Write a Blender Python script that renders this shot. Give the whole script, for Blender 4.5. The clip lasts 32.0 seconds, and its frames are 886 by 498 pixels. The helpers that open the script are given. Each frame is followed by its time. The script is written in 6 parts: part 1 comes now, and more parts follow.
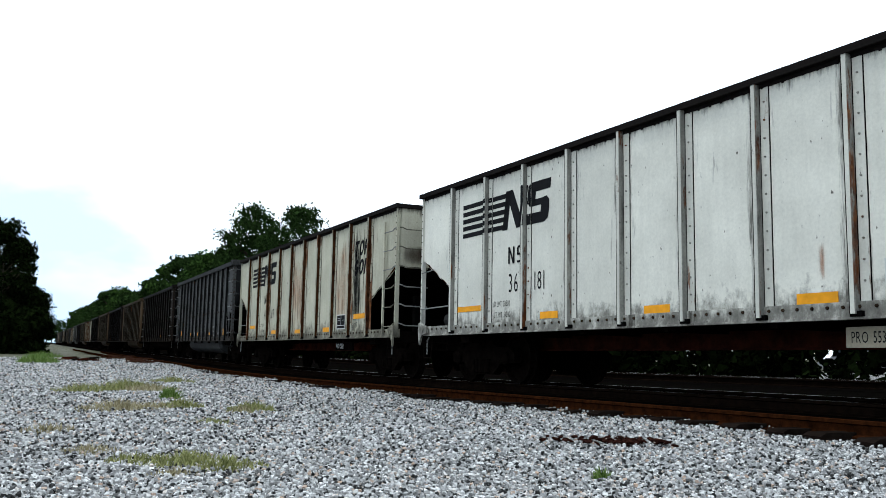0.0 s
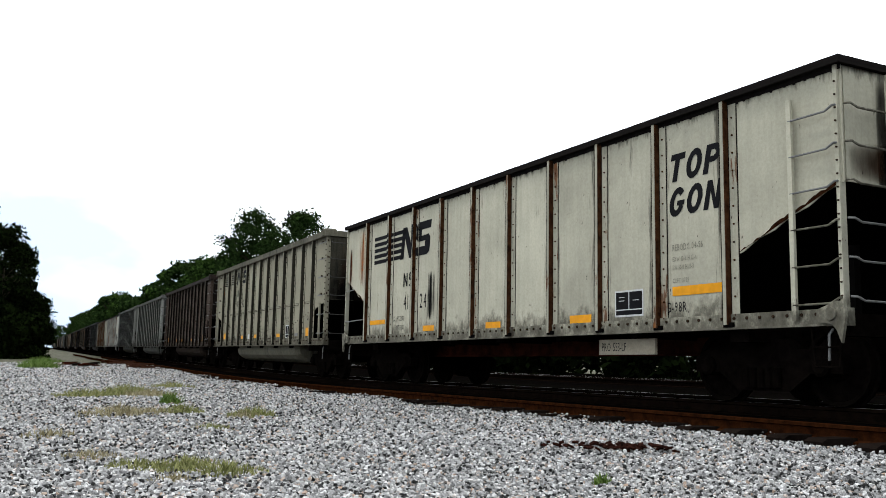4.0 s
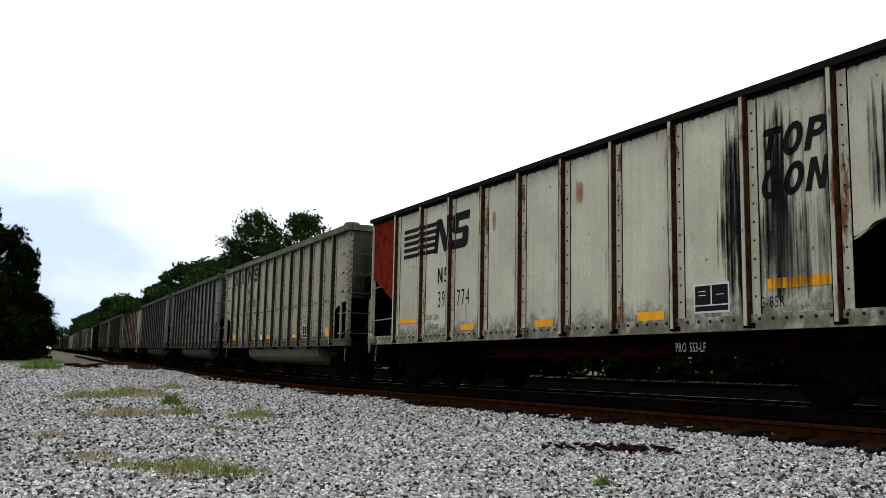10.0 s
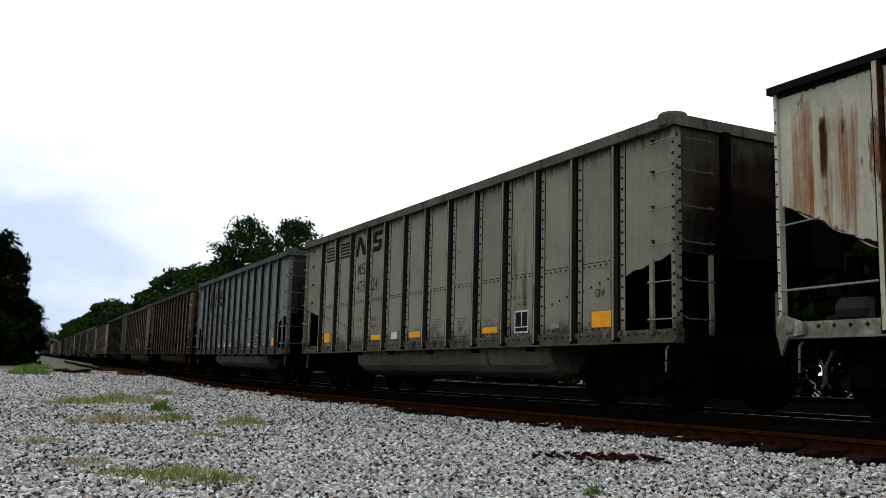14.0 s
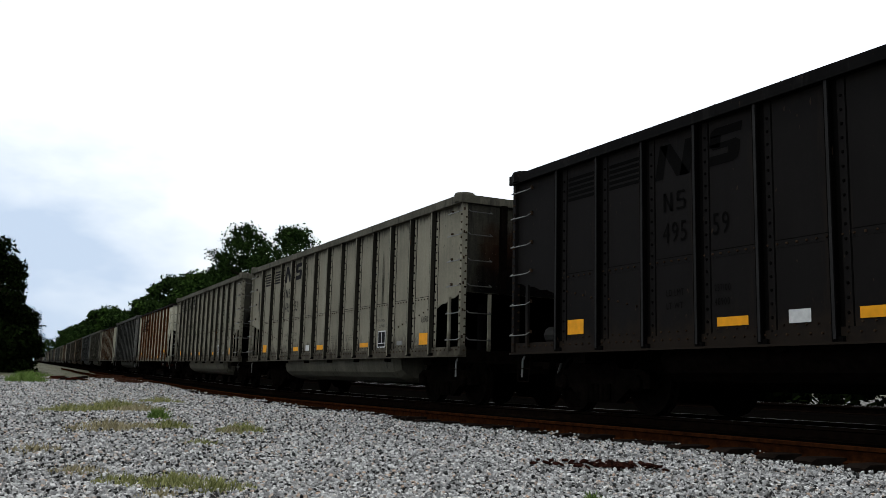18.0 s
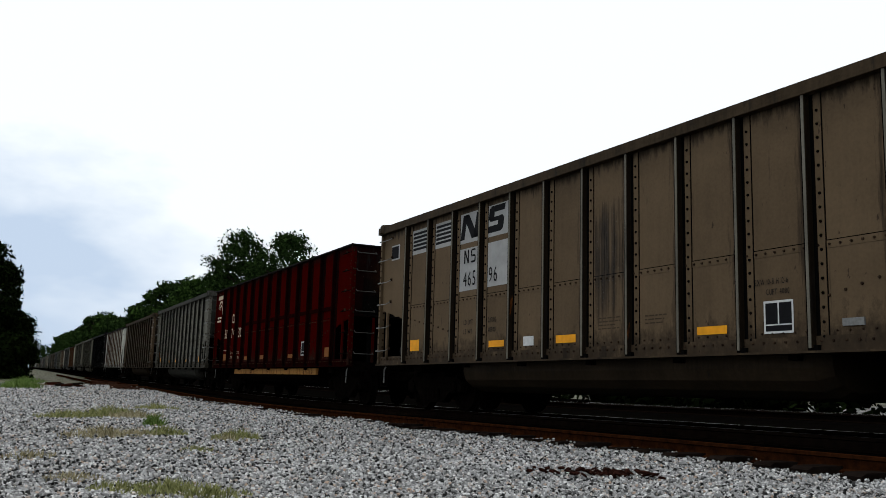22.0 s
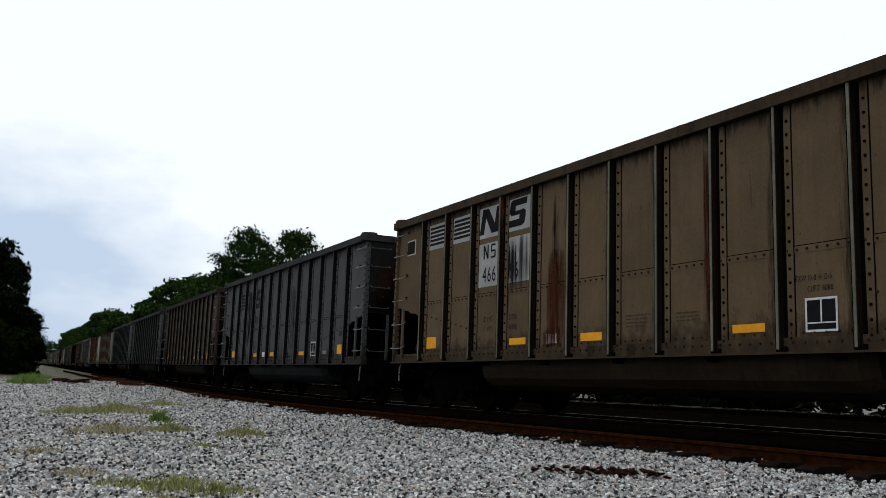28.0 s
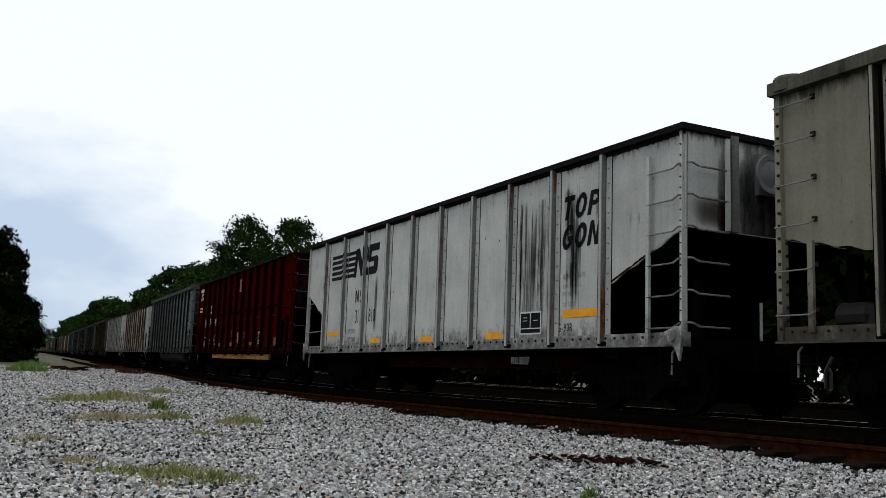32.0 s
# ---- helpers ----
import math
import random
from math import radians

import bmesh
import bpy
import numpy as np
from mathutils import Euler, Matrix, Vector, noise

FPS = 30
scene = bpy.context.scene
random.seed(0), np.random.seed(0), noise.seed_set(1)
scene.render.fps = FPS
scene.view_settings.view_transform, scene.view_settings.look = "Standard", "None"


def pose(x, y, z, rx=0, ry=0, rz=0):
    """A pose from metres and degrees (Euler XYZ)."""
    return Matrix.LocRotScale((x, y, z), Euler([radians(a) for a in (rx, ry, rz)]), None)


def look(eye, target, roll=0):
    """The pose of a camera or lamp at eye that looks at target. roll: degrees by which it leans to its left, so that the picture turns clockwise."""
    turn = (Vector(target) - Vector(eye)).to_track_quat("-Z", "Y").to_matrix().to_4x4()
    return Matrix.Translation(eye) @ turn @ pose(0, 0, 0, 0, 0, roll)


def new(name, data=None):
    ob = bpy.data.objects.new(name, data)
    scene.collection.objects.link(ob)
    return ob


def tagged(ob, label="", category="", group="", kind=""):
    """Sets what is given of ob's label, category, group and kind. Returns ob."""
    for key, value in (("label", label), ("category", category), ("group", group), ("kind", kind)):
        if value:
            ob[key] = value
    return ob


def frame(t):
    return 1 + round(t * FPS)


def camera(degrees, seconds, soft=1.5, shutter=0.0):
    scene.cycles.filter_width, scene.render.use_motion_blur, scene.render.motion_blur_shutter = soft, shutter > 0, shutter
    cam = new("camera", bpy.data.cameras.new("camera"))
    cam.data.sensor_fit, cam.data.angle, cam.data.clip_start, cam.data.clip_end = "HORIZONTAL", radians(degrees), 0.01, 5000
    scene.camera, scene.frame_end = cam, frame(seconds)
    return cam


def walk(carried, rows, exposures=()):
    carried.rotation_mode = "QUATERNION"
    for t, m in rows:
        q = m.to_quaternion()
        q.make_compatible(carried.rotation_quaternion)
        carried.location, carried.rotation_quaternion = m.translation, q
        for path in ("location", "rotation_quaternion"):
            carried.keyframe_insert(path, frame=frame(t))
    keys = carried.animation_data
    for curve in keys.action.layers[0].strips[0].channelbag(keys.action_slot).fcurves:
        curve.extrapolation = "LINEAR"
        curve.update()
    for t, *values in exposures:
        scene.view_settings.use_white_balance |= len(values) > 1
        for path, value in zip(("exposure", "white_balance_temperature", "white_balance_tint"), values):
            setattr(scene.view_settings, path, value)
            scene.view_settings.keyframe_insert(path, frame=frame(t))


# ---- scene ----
# The camera stands beside the line on a low tripod and drifts a little.
EYE = Vector((0.0, 0.0, 0.377))
cam = camera(51.97, 32.0, soft=0.5)
# seconds, heading to the right of the rails' near direction, tilt up, roll (degrees)
AIM = [
    (0, 27.16, 7.07, 1.01), (0.5, 27.03, 6.96, 1.01), (1, 27.09, 7.21, 1.15), (1.5, 27.14, 7.46, 1.12), (2, 27.04, 7.52, 1.12),
    (2.5, 27.00, 7.42, 1.10), (3, 26.95, 7.42, 1.10), (3.5, 27.04, 7.38, 0.98), (5.5, 27.49, 7.55, 1.39), (6, 27.48, 7.45, 1.35),
    (6.5, 27.53, 7.26, 1.33), (7, 27.62, 7.19, 1.35), (7.5, 27.61, 7.22, 1.18), (8, 27.63, 7.55, 0.82), (8.5, 27.43, 7.82, 0.81),
    (9, 27.22, 7.77, 0.81), (9.5, 27.10, 7.58, 0.78), (10, 27.01, 7.49, 1.05), (10.5, 27.18, 7.42, 1.20), (11, 27.25, 7.46, 1.14),
    (11.5, 27.31, 7.65, 1.37), (12, 27.43, 7.74, 1.46), (12.5, 27.59, 7.75, 1.35), (13, 27.63, 7.85, 1.45), (13.5, 27.52, 7.95, 1.44),
    (14, 27.52, 8.00, 1.44), (14.5, 27.49, 7.97, 1.34), (16.5, 27.45, 7.91, 1.31), (17, 27.61, 8.11, 1.41), (17.5, 27.64, 8.31, 1.42),
    (18, 27.65, 8.45, 1.45), (18.5, 27.63, 8.56, 1.44), (19, 27.57, 8.46, 1.61), (19.5, 27.55, 8.53, 1.87), (20, 27.54, 8.47, 1.76),
    (20.5, 27.56, 8.47, 1.70), (21, 27.68, 8.63, 1.71), (21.5, 27.84, 8.76, 1.67), (22, 27.85, 8.90, 1.58), (22.5, 27.95, 9.04, 1.84),
    (23, 27.82, 8.78, 1.81), (23.5, 27.77, 8.74, 1.73), (24, 27.66, 8.61, 1.83), (24.5, 27.53, 8.68, 1.70), (25, 27.49, 8.81, 1.78),
    (25.5, 27.48, 8.79, 1.73), (27.5, 27.35, 8.59, 2.05), (28, 27.46, 8.78, 1.91), (28.5, 27.48, 8.92, 2.03), (29, 27.47, 8.76, 1.99),
    (29.5, 27.44, 8.66, 2.02), (30, 27.47, 8.57, 1.96), (30.5, 27.57, 8.54, 2.05), (31, 27.50, 8.47, 2.00), (31.5, 27.56, 8.37, 1.97),
    (32, 27.57, 8.08, 2.05),
]


def aim(yaw, tilt, roll):
    a, b = radians(yaw), radians(tilt)
    return look(EYE, EYE + Vector((math.sin(a) * math.cos(b), math.cos(a) * math.cos(b), math.sin(b))), roll)


walk(cam, [(t, aim(a, b, c)) for t, a, b, c in AIM],
     exposures=[(0.0, -0.46, 5780, 4), (1.2, -0.42, 5980, 6), (3.2, -0.42, 6200, 8), (6.0, -0.6, 6350, 9), (10.0, -0.8, 6340, 9), (18.0, -1.06, 6300, 8), (32.0, -1.18, 6270, 8)])

# ---- light: a bright overcast sky with the sun behind thin cloud ----
SUN_ELEV, SUN_AZ = radians(70), radians(-72)


def build_world():
    w = bpy.data.worlds.new("sky")
    scene.world = w
    w.use_nodes = True
    nt = w.node_tree
    N, L = nt.nodes, nt.links
    N.clear()
    out = N.new("ShaderNodeOutputWorld")
    bg = N.new("ShaderNodeBackground")
    bg.inputs["Strength"].default_value = 1.0
    sky = N.new("ShaderNodeTexSky")
    sky.sky_type, sky.sun_disc = "NISHITA", False
    sky.sun_elevation, sky.sun_rotation = SUN_ELEV, SUN_AZ
    dim = N.new("ShaderNodeMix")
    dim.data_type, dim.blend_type = "RGBA", "MULTIPLY"
    dim.inputs["Factor"].default_value = 1.0
    dim.inputs["B"].default_value = (0.1, 0.1, 0.1, 1)
    co = N.new("ShaderNodeTexCoord")
    mp = N.new("ShaderNodeMapping")
    mp.inputs["Scale"].default_value = (1.0, 1.0, 2.2)
    big = N.new("ShaderNodeTexNoise")
    big.inputs["Scale"].default_value, big.inputs["Detail"].default_value = 2.4, 6
    big.inputs["Roughness"].default_value = 0.55
    ramp = N.new("ShaderNodeValToRGB")
    ramp.color_ramp.elements[0].position, ramp.color_ramp.elements[1].position = 0.41, 0.62
    ramp.color_ramp.elements[0].color = (1.39, 1.62, 1.97, 1)
    ramp.color_ramp.elements[1].color = (2.45, 2.5, 2.55, 1)
    sep = N.new("ShaderNodeSeparateXYZ")
    rise = N.new("ShaderNodeMapRange")
    rise.inputs["From Min"].default_value, rise.inputs["From Max"].default_value = 0.02, 0.34
    rise.inputs["To Min"].default_value, rise.inputs["To Max"].default_value = -0.06, 0.17
    lift = N.new("ShaderNodeMath")
    side = N.new("ShaderNodeMapRange")
    side.inputs["From Min"].default_value, side.inputs["From Max"].default_value = 0.05, 0.5
    side.inputs["To Min"].default_value, side.inputs["To Max"].default_value = -0.05, 0.3
    more = N.new("ShaderNodeMath")
    mix = N.new("ShaderNodeMix")
    mix.data_type = "RGBA"
    mix.inputs["Factor"].default_value = 0.9
    L.new(co.outputs["Generated"], mp.inputs["Vector"])
    L.new(mp.outputs["Vector"], big.inputs["Vector"])
    L.new(co.outputs["Generated"], sep.inputs["Vector"])
    L.new(sep.outputs["Z"], rise.inputs["Value"])
    L.new(big.outputs["Fac"], lift.inputs[0])
    L.new(rise.outputs["Result"], lift.inputs[1])
    L.new(sep.outputs["X"], side.inputs["Value"])
    L.new(lift.outputs[0], more.inputs[0])
    L.new(side.outputs["Result"], more.inputs[1])
    L.new(more.outputs[0], ramp.inputs["Fac"])
    L.new(sky.outputs["Color"], dim.inputs["A"])
    L.new(dim.outputs["Result"], mix.inputs["A"])
    L.new(ramp.outputs["Color"], mix.inputs["B"])
    L.new(mix.outputs["Result"], bg.inputs["Color"])
    L.new(bg.outputs["Background"], out.inputs["Surface"])


build_world()
sun_data = bpy.data.lights.new("sun", "SUN")
sun_data.energy, sun_data.angle, sun_data.color = 1.3, radians(6), (1.0, 0.96, 0.9)
sun = new("sun", sun_data)
sun.matrix_world = look(
    (math.sin(SUN_AZ) * math.cos(SUN_ELEV) * 40, math.cos(SUN_AZ) * math.cos(SUN_ELEV) * 40, math.sin(SUN_ELEV) * 40), (0, 0, 0))

# ---- the line: straight past the camera, then a slight bend to the right and a gentle climb ----
SIDE = 8.044          # camera to the plane of the waggon sides
CENTRE = SIDE + 1.6   # camera to the middle of the track
BEND, CLIMB, BEND_START, BEND_END = 0.0576, 0.0128, 13.2, 36.8
_S = np.arange(-900.0, 1800.0, 1.0)
_u = np.clip((_S - BEND_START) / (BEND_END - BEND_START), 0, 1)
_w = _u * _u * (3 - 2 * _u)
_PH, _G = BEND * _w, CLIMB * _w
_X = np.concatenate([[0], np.cumsum(np.sin(_PH[:-1]))])
_Y = np.concatenate([[0], np.cumsum(np.cos(_PH[:-1]))])
_Z = np.concatenate([[0], np.cumsum(_G[:-1])])
_X, _Y, _Z = _X - _X[900], _Y - _Y[900], _Z - _Z[900]


def on_line(s, off, z=0.0):
    """World place at s metres along the line, off metres to the right of the camera's parallel, z over the rail."""
    x, y, h, p = (float(np.interp(s, _S, a)) for a in (_X, _Y, _Z, _PH))
    return Vector((x + off * math.cos(p), y - off * math.sin(p), h + z))


# ---- materials ----
MATS = {}


class Graph:
    def __init__(self, name):
        self.m = bpy.data.materials.new(name)
        self.m.use_nodes = True
        self.nt = self.m.node_tree
        self.N, self.L = self.nt.nodes, self.nt.links
        self.b = self.N["Principled BSDF"]

    def node(self, kind, **kw):
        n = self.N.new("ShaderNode" + kind)
        for k, v in kw.items():
            n.inputs[k.replace("_", " ")].default_value = v
        return n

    def link(self, a, b):
        self.L.new(a, b)

    def coords(self, scale=(1, 1, 1), seed=0.0, kind="Object", jitter=True):
        co = self.node("TexCoord")
        mp = self.node("Mapping", Scale=scale)
        mp.inputs["Location"].default_value = (seed * 3.7, seed * 1.3, seed * 2.1)
        src = co.outputs[kind]
        if jitter:
            info = self.node("ObjectInfo")
            mul = self.N.new("ShaderNodeMath")
            mul.operation = "MULTIPLY"
            mul.inputs[1].default_value = 37.0
            add = self.N.new("ShaderNodeVectorMath")
            add.operation = "ADD"
            self.link(info.outputs["Random"], mul.inputs[0])
            self.link(src, add.inputs[0])
            self.link(mul.outputs[0], add.inputs[1])
            src = add.outputs[0]
        self.link(src, mp.inputs["Vector"])
        return mp.outputs["Vector"]

    def noise(self, vec, scale, detail=4, rough=0.55):
        n = self.node("TexNoise", Scale=scale, Detail=detail, Roughness=rough)
        self.link(vec, n.inputs["Vector"])
        return n.outputs["Fac"]

    def ramp(self, fac, stops):
        r = self.N.new("ShaderNodeValToRGB")
        e = r.color_ramp.elements
        while len(e) < len(stops):
            e.new(0.5)
        for el, (p, c) in zip(e, stops):
            el.position = p
            el.color = (*c, 1) if len(c) == 3 else c
        self.link(fac, r.inputs["Fac"])
        return r.outputs["Color"]

    def mix(self, fac, a, b, mode="MIX"):
        m = self.N.new("ShaderNodeMix")
        m.data_type, m.blend_type = "RGBA", mode
        for v, key in ((fac, "Factor"), (a, "A"), (b, "B")):
            if isinstance(v, (int, float)):
                m.inputs[key].default_value = v
            elif isinstance(v, tuple):
                m.inputs[key].default_value = (*v, 1)
            else:
                self.link(v, m.inputs[key])
        return m.outputs["Result"]

    def bump(self, fac, strength, dist=0.01):
        n = self.node("Bump", Strength=strength, Distance=dist)
        self.link(fac, n.inputs["Height"])
        self.link(n.outputs["Normal"], self.b.inputs["Normal"])

    def done(self, color, rough=0.7, metal=0.0, gloss=0.3):
        if isinstance(color, tuple):
            self.b.inputs["Base Color"].default_value = (*color, 1)
        else:
            self.link(color, self.b.inputs["Base Color"])
        if isinstance(rough, (int, float)):
            self.b.inputs["Roughness"].default_value = rough
        else:
            self.link(rough, self.b.inputs["Roughness"])
        self.b.inputs["Metallic"].default_value = metal
        self.b.inputs["Specular IOR Level"].default_value = gloss
        return self.m


def grey(v):
    return (v, v, v)


def paint(name, base, seed, rust=0.2, soot=0.35, rough=0.62, gloss=0.03, pitch=0.0, grime=0.0):
    """Old waggon paint: blotches, rust that runs down, soot that runs down, fine grain."""
    g = Graph(name)
    v = g.coords((1, 1, 1), seed)
    run = g.coords((1, 1, 0.16), seed + 3)
    far = g.noise(v, 1.1, 4, 0.6)
    c = g.mix(g.ramp(far, [(0.3, grey(0.0)), (0.7, grey(1.0))]), tuple(x * (0.9 - 0.5 * soot) for x in base), tuple(min(x * 1.1, 0.9) for x in base))
    # each pressed panel has weathered a little differently
    one = g.node("ObjectInfo")
    c = g.mix(1.0, c, g.ramp(one.outputs["Random"], [(0.0, grey(0.9)), (0.5, grey(0.98)), (1.0, grey(1.06))]), "MULTIPLY")
    fine = g.noise(v, 26, 6, 0.65)
    c = g.mix(0.16 + 0.6 * soot, c, g.ramp(fine, [(0.3, grey(0.4)), (0.62, grey(1.0))]), "MULTIPLY")
    # thin grey rain streaks all over
    rain = g.noise(g.coords((1, 1, 0.05), seed + 5), 13, 4, 0.6)
    c = g.mix(0.04 + 0.6 * soot, c, g.ramp(rain, [(0.36, grey(0.42)), (0.58, grey(1.0))]), "MULTIPLY")
    drip = g.noise(run, 5.5, 6, 0.65)
    lo = 0.68 - 0.19 * soot
    c = g.mix(g.ramp(drip, [(lo, grey(0.0)), (lo + 0.13, grey(0.88))]), c, (0.012, 0.011, 0.01))
    # dark scuffs and spatter
    spat = g.noise(g.coords((1, 1, 0.5), seed + 7), 17, 3, 0.5)
    c = g.mix(g.ramp(spat, [(0.7, grey(0.0)), (0.75, grey(0.85))]), c, (0.03, 0.02, 0.014))
    run2 = g.coords((1, 1, 0.2), seed + 9)
    rst = g.noise(run2, 3.2, 9, 0.72)
    lo = 0.73 - 0.31 * rust
    tint = g.ramp(g.noise(v, 7, 4), [(0.3, (0.035, 0.01, 0.003)), (0.54, (0.11, 0.033, 0.007)), (0.78, (0.25, 0.083, 0.015))])
    c = g.mix(g.ramp(rst, [(lo, grey(0.0)), (lo + 0.035, grey(0.8)), (lo + 0.1, grey(0.97))]), c, tint)
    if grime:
        # dirt streaks with painted-in shade beside the posts and low on the panels
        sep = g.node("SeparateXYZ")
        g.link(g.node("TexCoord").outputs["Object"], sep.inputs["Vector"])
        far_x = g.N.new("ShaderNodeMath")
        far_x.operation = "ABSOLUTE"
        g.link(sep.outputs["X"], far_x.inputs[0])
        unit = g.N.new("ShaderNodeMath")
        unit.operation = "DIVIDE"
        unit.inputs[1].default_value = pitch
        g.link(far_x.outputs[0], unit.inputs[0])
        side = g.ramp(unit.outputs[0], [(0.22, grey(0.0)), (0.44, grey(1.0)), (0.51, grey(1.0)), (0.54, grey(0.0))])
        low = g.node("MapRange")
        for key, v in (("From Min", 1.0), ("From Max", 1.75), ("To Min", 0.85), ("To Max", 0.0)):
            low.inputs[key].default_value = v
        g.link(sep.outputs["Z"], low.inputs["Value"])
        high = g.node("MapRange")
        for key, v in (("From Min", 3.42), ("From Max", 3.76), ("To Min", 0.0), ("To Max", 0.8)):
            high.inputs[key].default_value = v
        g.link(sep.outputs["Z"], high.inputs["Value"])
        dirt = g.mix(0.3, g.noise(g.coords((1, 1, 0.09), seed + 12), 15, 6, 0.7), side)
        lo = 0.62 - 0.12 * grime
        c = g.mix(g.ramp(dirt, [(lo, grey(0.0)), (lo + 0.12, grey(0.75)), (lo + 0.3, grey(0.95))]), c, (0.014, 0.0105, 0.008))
        low_dark = g.mix(0.42, g.noise(g.coords((1, 1, 0.7), seed + 15), 5.5, 7, 0.72), low.outputs["Result"])
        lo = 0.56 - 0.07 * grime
        c = g.mix(g.ramp(low_dark, [(lo, grey(0.0)), (lo + 0.13, grey(0.7)), (lo + 0.3, grey(0.95))]), c, (0.016, 0.0115, 0.008))
        # soot and painted-in shade under the rim, at the tops of the panels
        rim_dark = g.mix(0.4, g.noise(g.coords((1, 1, 0.2), seed + 18), 11, 6, 0.7), high.outputs["Result"])
        c = g.mix(g.ramp(rim_dark, [(0.46, grey(0.0)), (0.58, grey(0.7)), (0.7, grey(0.95))]), c, (0.012, 0.01, 0.008))
    g.bump(fine, 0.12, 0.004)
    return g.done(c, rough, 0.0, gloss)


def plain(name, base, rough=0.7, metal=0.0, grain=30, amount=0.4, gloss=0.1):
    if name in MATS:
        return MATS[name]
    g = Graph(name)
    v = g.coords()
    n = g.noise(v, grain, 5)
    n2 = g.noise(v, grain * 0.12, 3)
    c = g.mix(amount, base, g.ramp(n, [(0.25, grey(0.35)), (0.72, grey(1.0))]), "MULTIPLY")
    c = g.mix(amount, c, g.ramp(n2, [(0.3, grey(0.6)), (0.7, grey(1.0))]), "MULTIPLY")
    g.bump(n, 0.15, 0.004)
    MATS[name] = g.done(c, rough, metal, gloss)
    return MATS[name]


def rusty(name, dark, light, scale=9.0, gloss=0.0):
    if name in MATS:
        return MATS[name]
    g = Graph(name)
    v = g.coords()
    c = g.ramp(g.noise(v, scale, 8, 0.65), [(0.3, dark), (0.62, light)])
    c = g.mix(0.4, c, g.ramp(g.noise(v, scale * 9, 4), [(0.3, grey(0.4)), (0.7, grey(1.0))]), "MULTIPLY")
    g.bump(g.noise(v, scale * 6, 4), 0.3, 0.004)
    MATS[name] = g.done(c, 0.9, 0.0, gloss)
    return MATS[name]


# near-black bases: coal and grime with the shade under the cars painted in
BLACK = plain("coal_shade_black", (0.004, 0.0037, 0.0034), 0.95, amount=0.5, gloss=0.0)
UNDER = rusty("underframe_grime_shade", (0.0014, 0.0012, 0.001), (0.0055, 0.0042, 0.0034), gloss=0.0)
INK = plain("black_stencil_paint", (0.011, 0.011, 0.012), 0.75, grain=14, gloss=0.04)
YELLOW = plain("amber_reflective_tape", (0.85, 0.36, 0.01), 0.5, grain=9, amount=0.4, gloss=0.1)
WHITE = plain("white_stencil_paint", (0.62, 0.62, 0.6), 0.6, grain=16)
CREAM = plain("cream_stencil_paint", (0.62, 0.5, 0.36), 0.6, grain=16, amount=0.45)
SHOE = plain("bright_handrail_steel", (0.22, 0.22, 0.208), 0.5, 0.0, amount=0.5)
RAIL_RUST = rusty("rail_rust", (0.0045, 0.0019, 0.0012), (0.034, 0.0112, 0.0038))
RAIL_TOP = plain("polished_rail", (0.72, 0.72, 0.72), 0.4, 0.7)
TIE = rusty("creosoted_timber", (0.004, 0.003, 0.0025), (0.014, 0.01, 0.008), 5)
RED_RUST = rusty("red_oxide_steel", (0.015, 0.005, 0.004), (0.05, 0.014, 0.008), 3)
GRIME = rusty("rib_grime", (0.008, 0.006, 0.005), (0.05, 0.032, 0.02), 6)
TAN_GRIME = rusty("rusty_rib_grime", (0.008, 0.004, 0.0025), (0.075, 0.033, 0.015), 8)
DARK_RAIL = rusty("worn_rail", (0.002, 0.0016, 0.0013), (0.008, 0.005, 0.0035))


def ground_material():
    g = Graph("gravel_and_dirt")
    v = g.coords(kind="Object", jitter=False)
    vor = g.node("TexVoronoi", Scale=24.0, Randomness=1.0)
    g.link(v, vor.inputs["Vector"])
    stone = g.ramp(vor.outputs["Color"], [(0.1, (0.09, 0.085, 0.08)), (0.4, (0.3, 0.29, 0.27)), (0.9, (0.68, 0.66, 0.62))])
    # cell edges darkened: shade painted between the stones
    gap = g.ramp(vor.outputs["Distance"], [(0.3, grey(1.0)), (0.62, grey(0.12))])
    stone = g.mix(1.0, stone, gap, "MULTIPLY")
    dirt = g.ramp(g.noise(v, 0.7, 7, 0.65), [(0.35, (0.035, 0.045, 0.016)), (0.5, (0.09, 0.085, 0.055)), (0.65, (0.2, 0.19, 0.16))])
    pos = g.node("SeparateXYZ")
    g.link(v, pos.inputs["Vector"])
    wob = g.N.new("ShaderNodeMath")
    wob.operation = "MULTIPLY_ADD"
    wob.inputs[1].default_value = 7.0
    g.link(g.noise(v, 0.35, 5), wob.inputs[0])
    g.link(pos.outputs["Y"], wob.inputs[2])
    rng = g.node("MapRange")
    rng.inputs["From Min"].default_value, rng.inputs["From Max"].default_value = 44.0, 48.0
    g.link(wob.outputs[0], rng.inputs["Value"])
    # ground darkened near the camera, painting shade into the gaps under loose stones
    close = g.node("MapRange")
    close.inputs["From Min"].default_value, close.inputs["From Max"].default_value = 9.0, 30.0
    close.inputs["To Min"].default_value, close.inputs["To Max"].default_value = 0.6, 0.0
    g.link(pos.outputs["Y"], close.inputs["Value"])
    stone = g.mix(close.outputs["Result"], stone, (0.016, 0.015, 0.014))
    c = g.mix(rng.outputs["Result"], stone, dirt)
    g.bump(vor.outputs["Distance"], -0.9, 0.03)
    return g.done(c, 0.9, 0.0, 0.05)


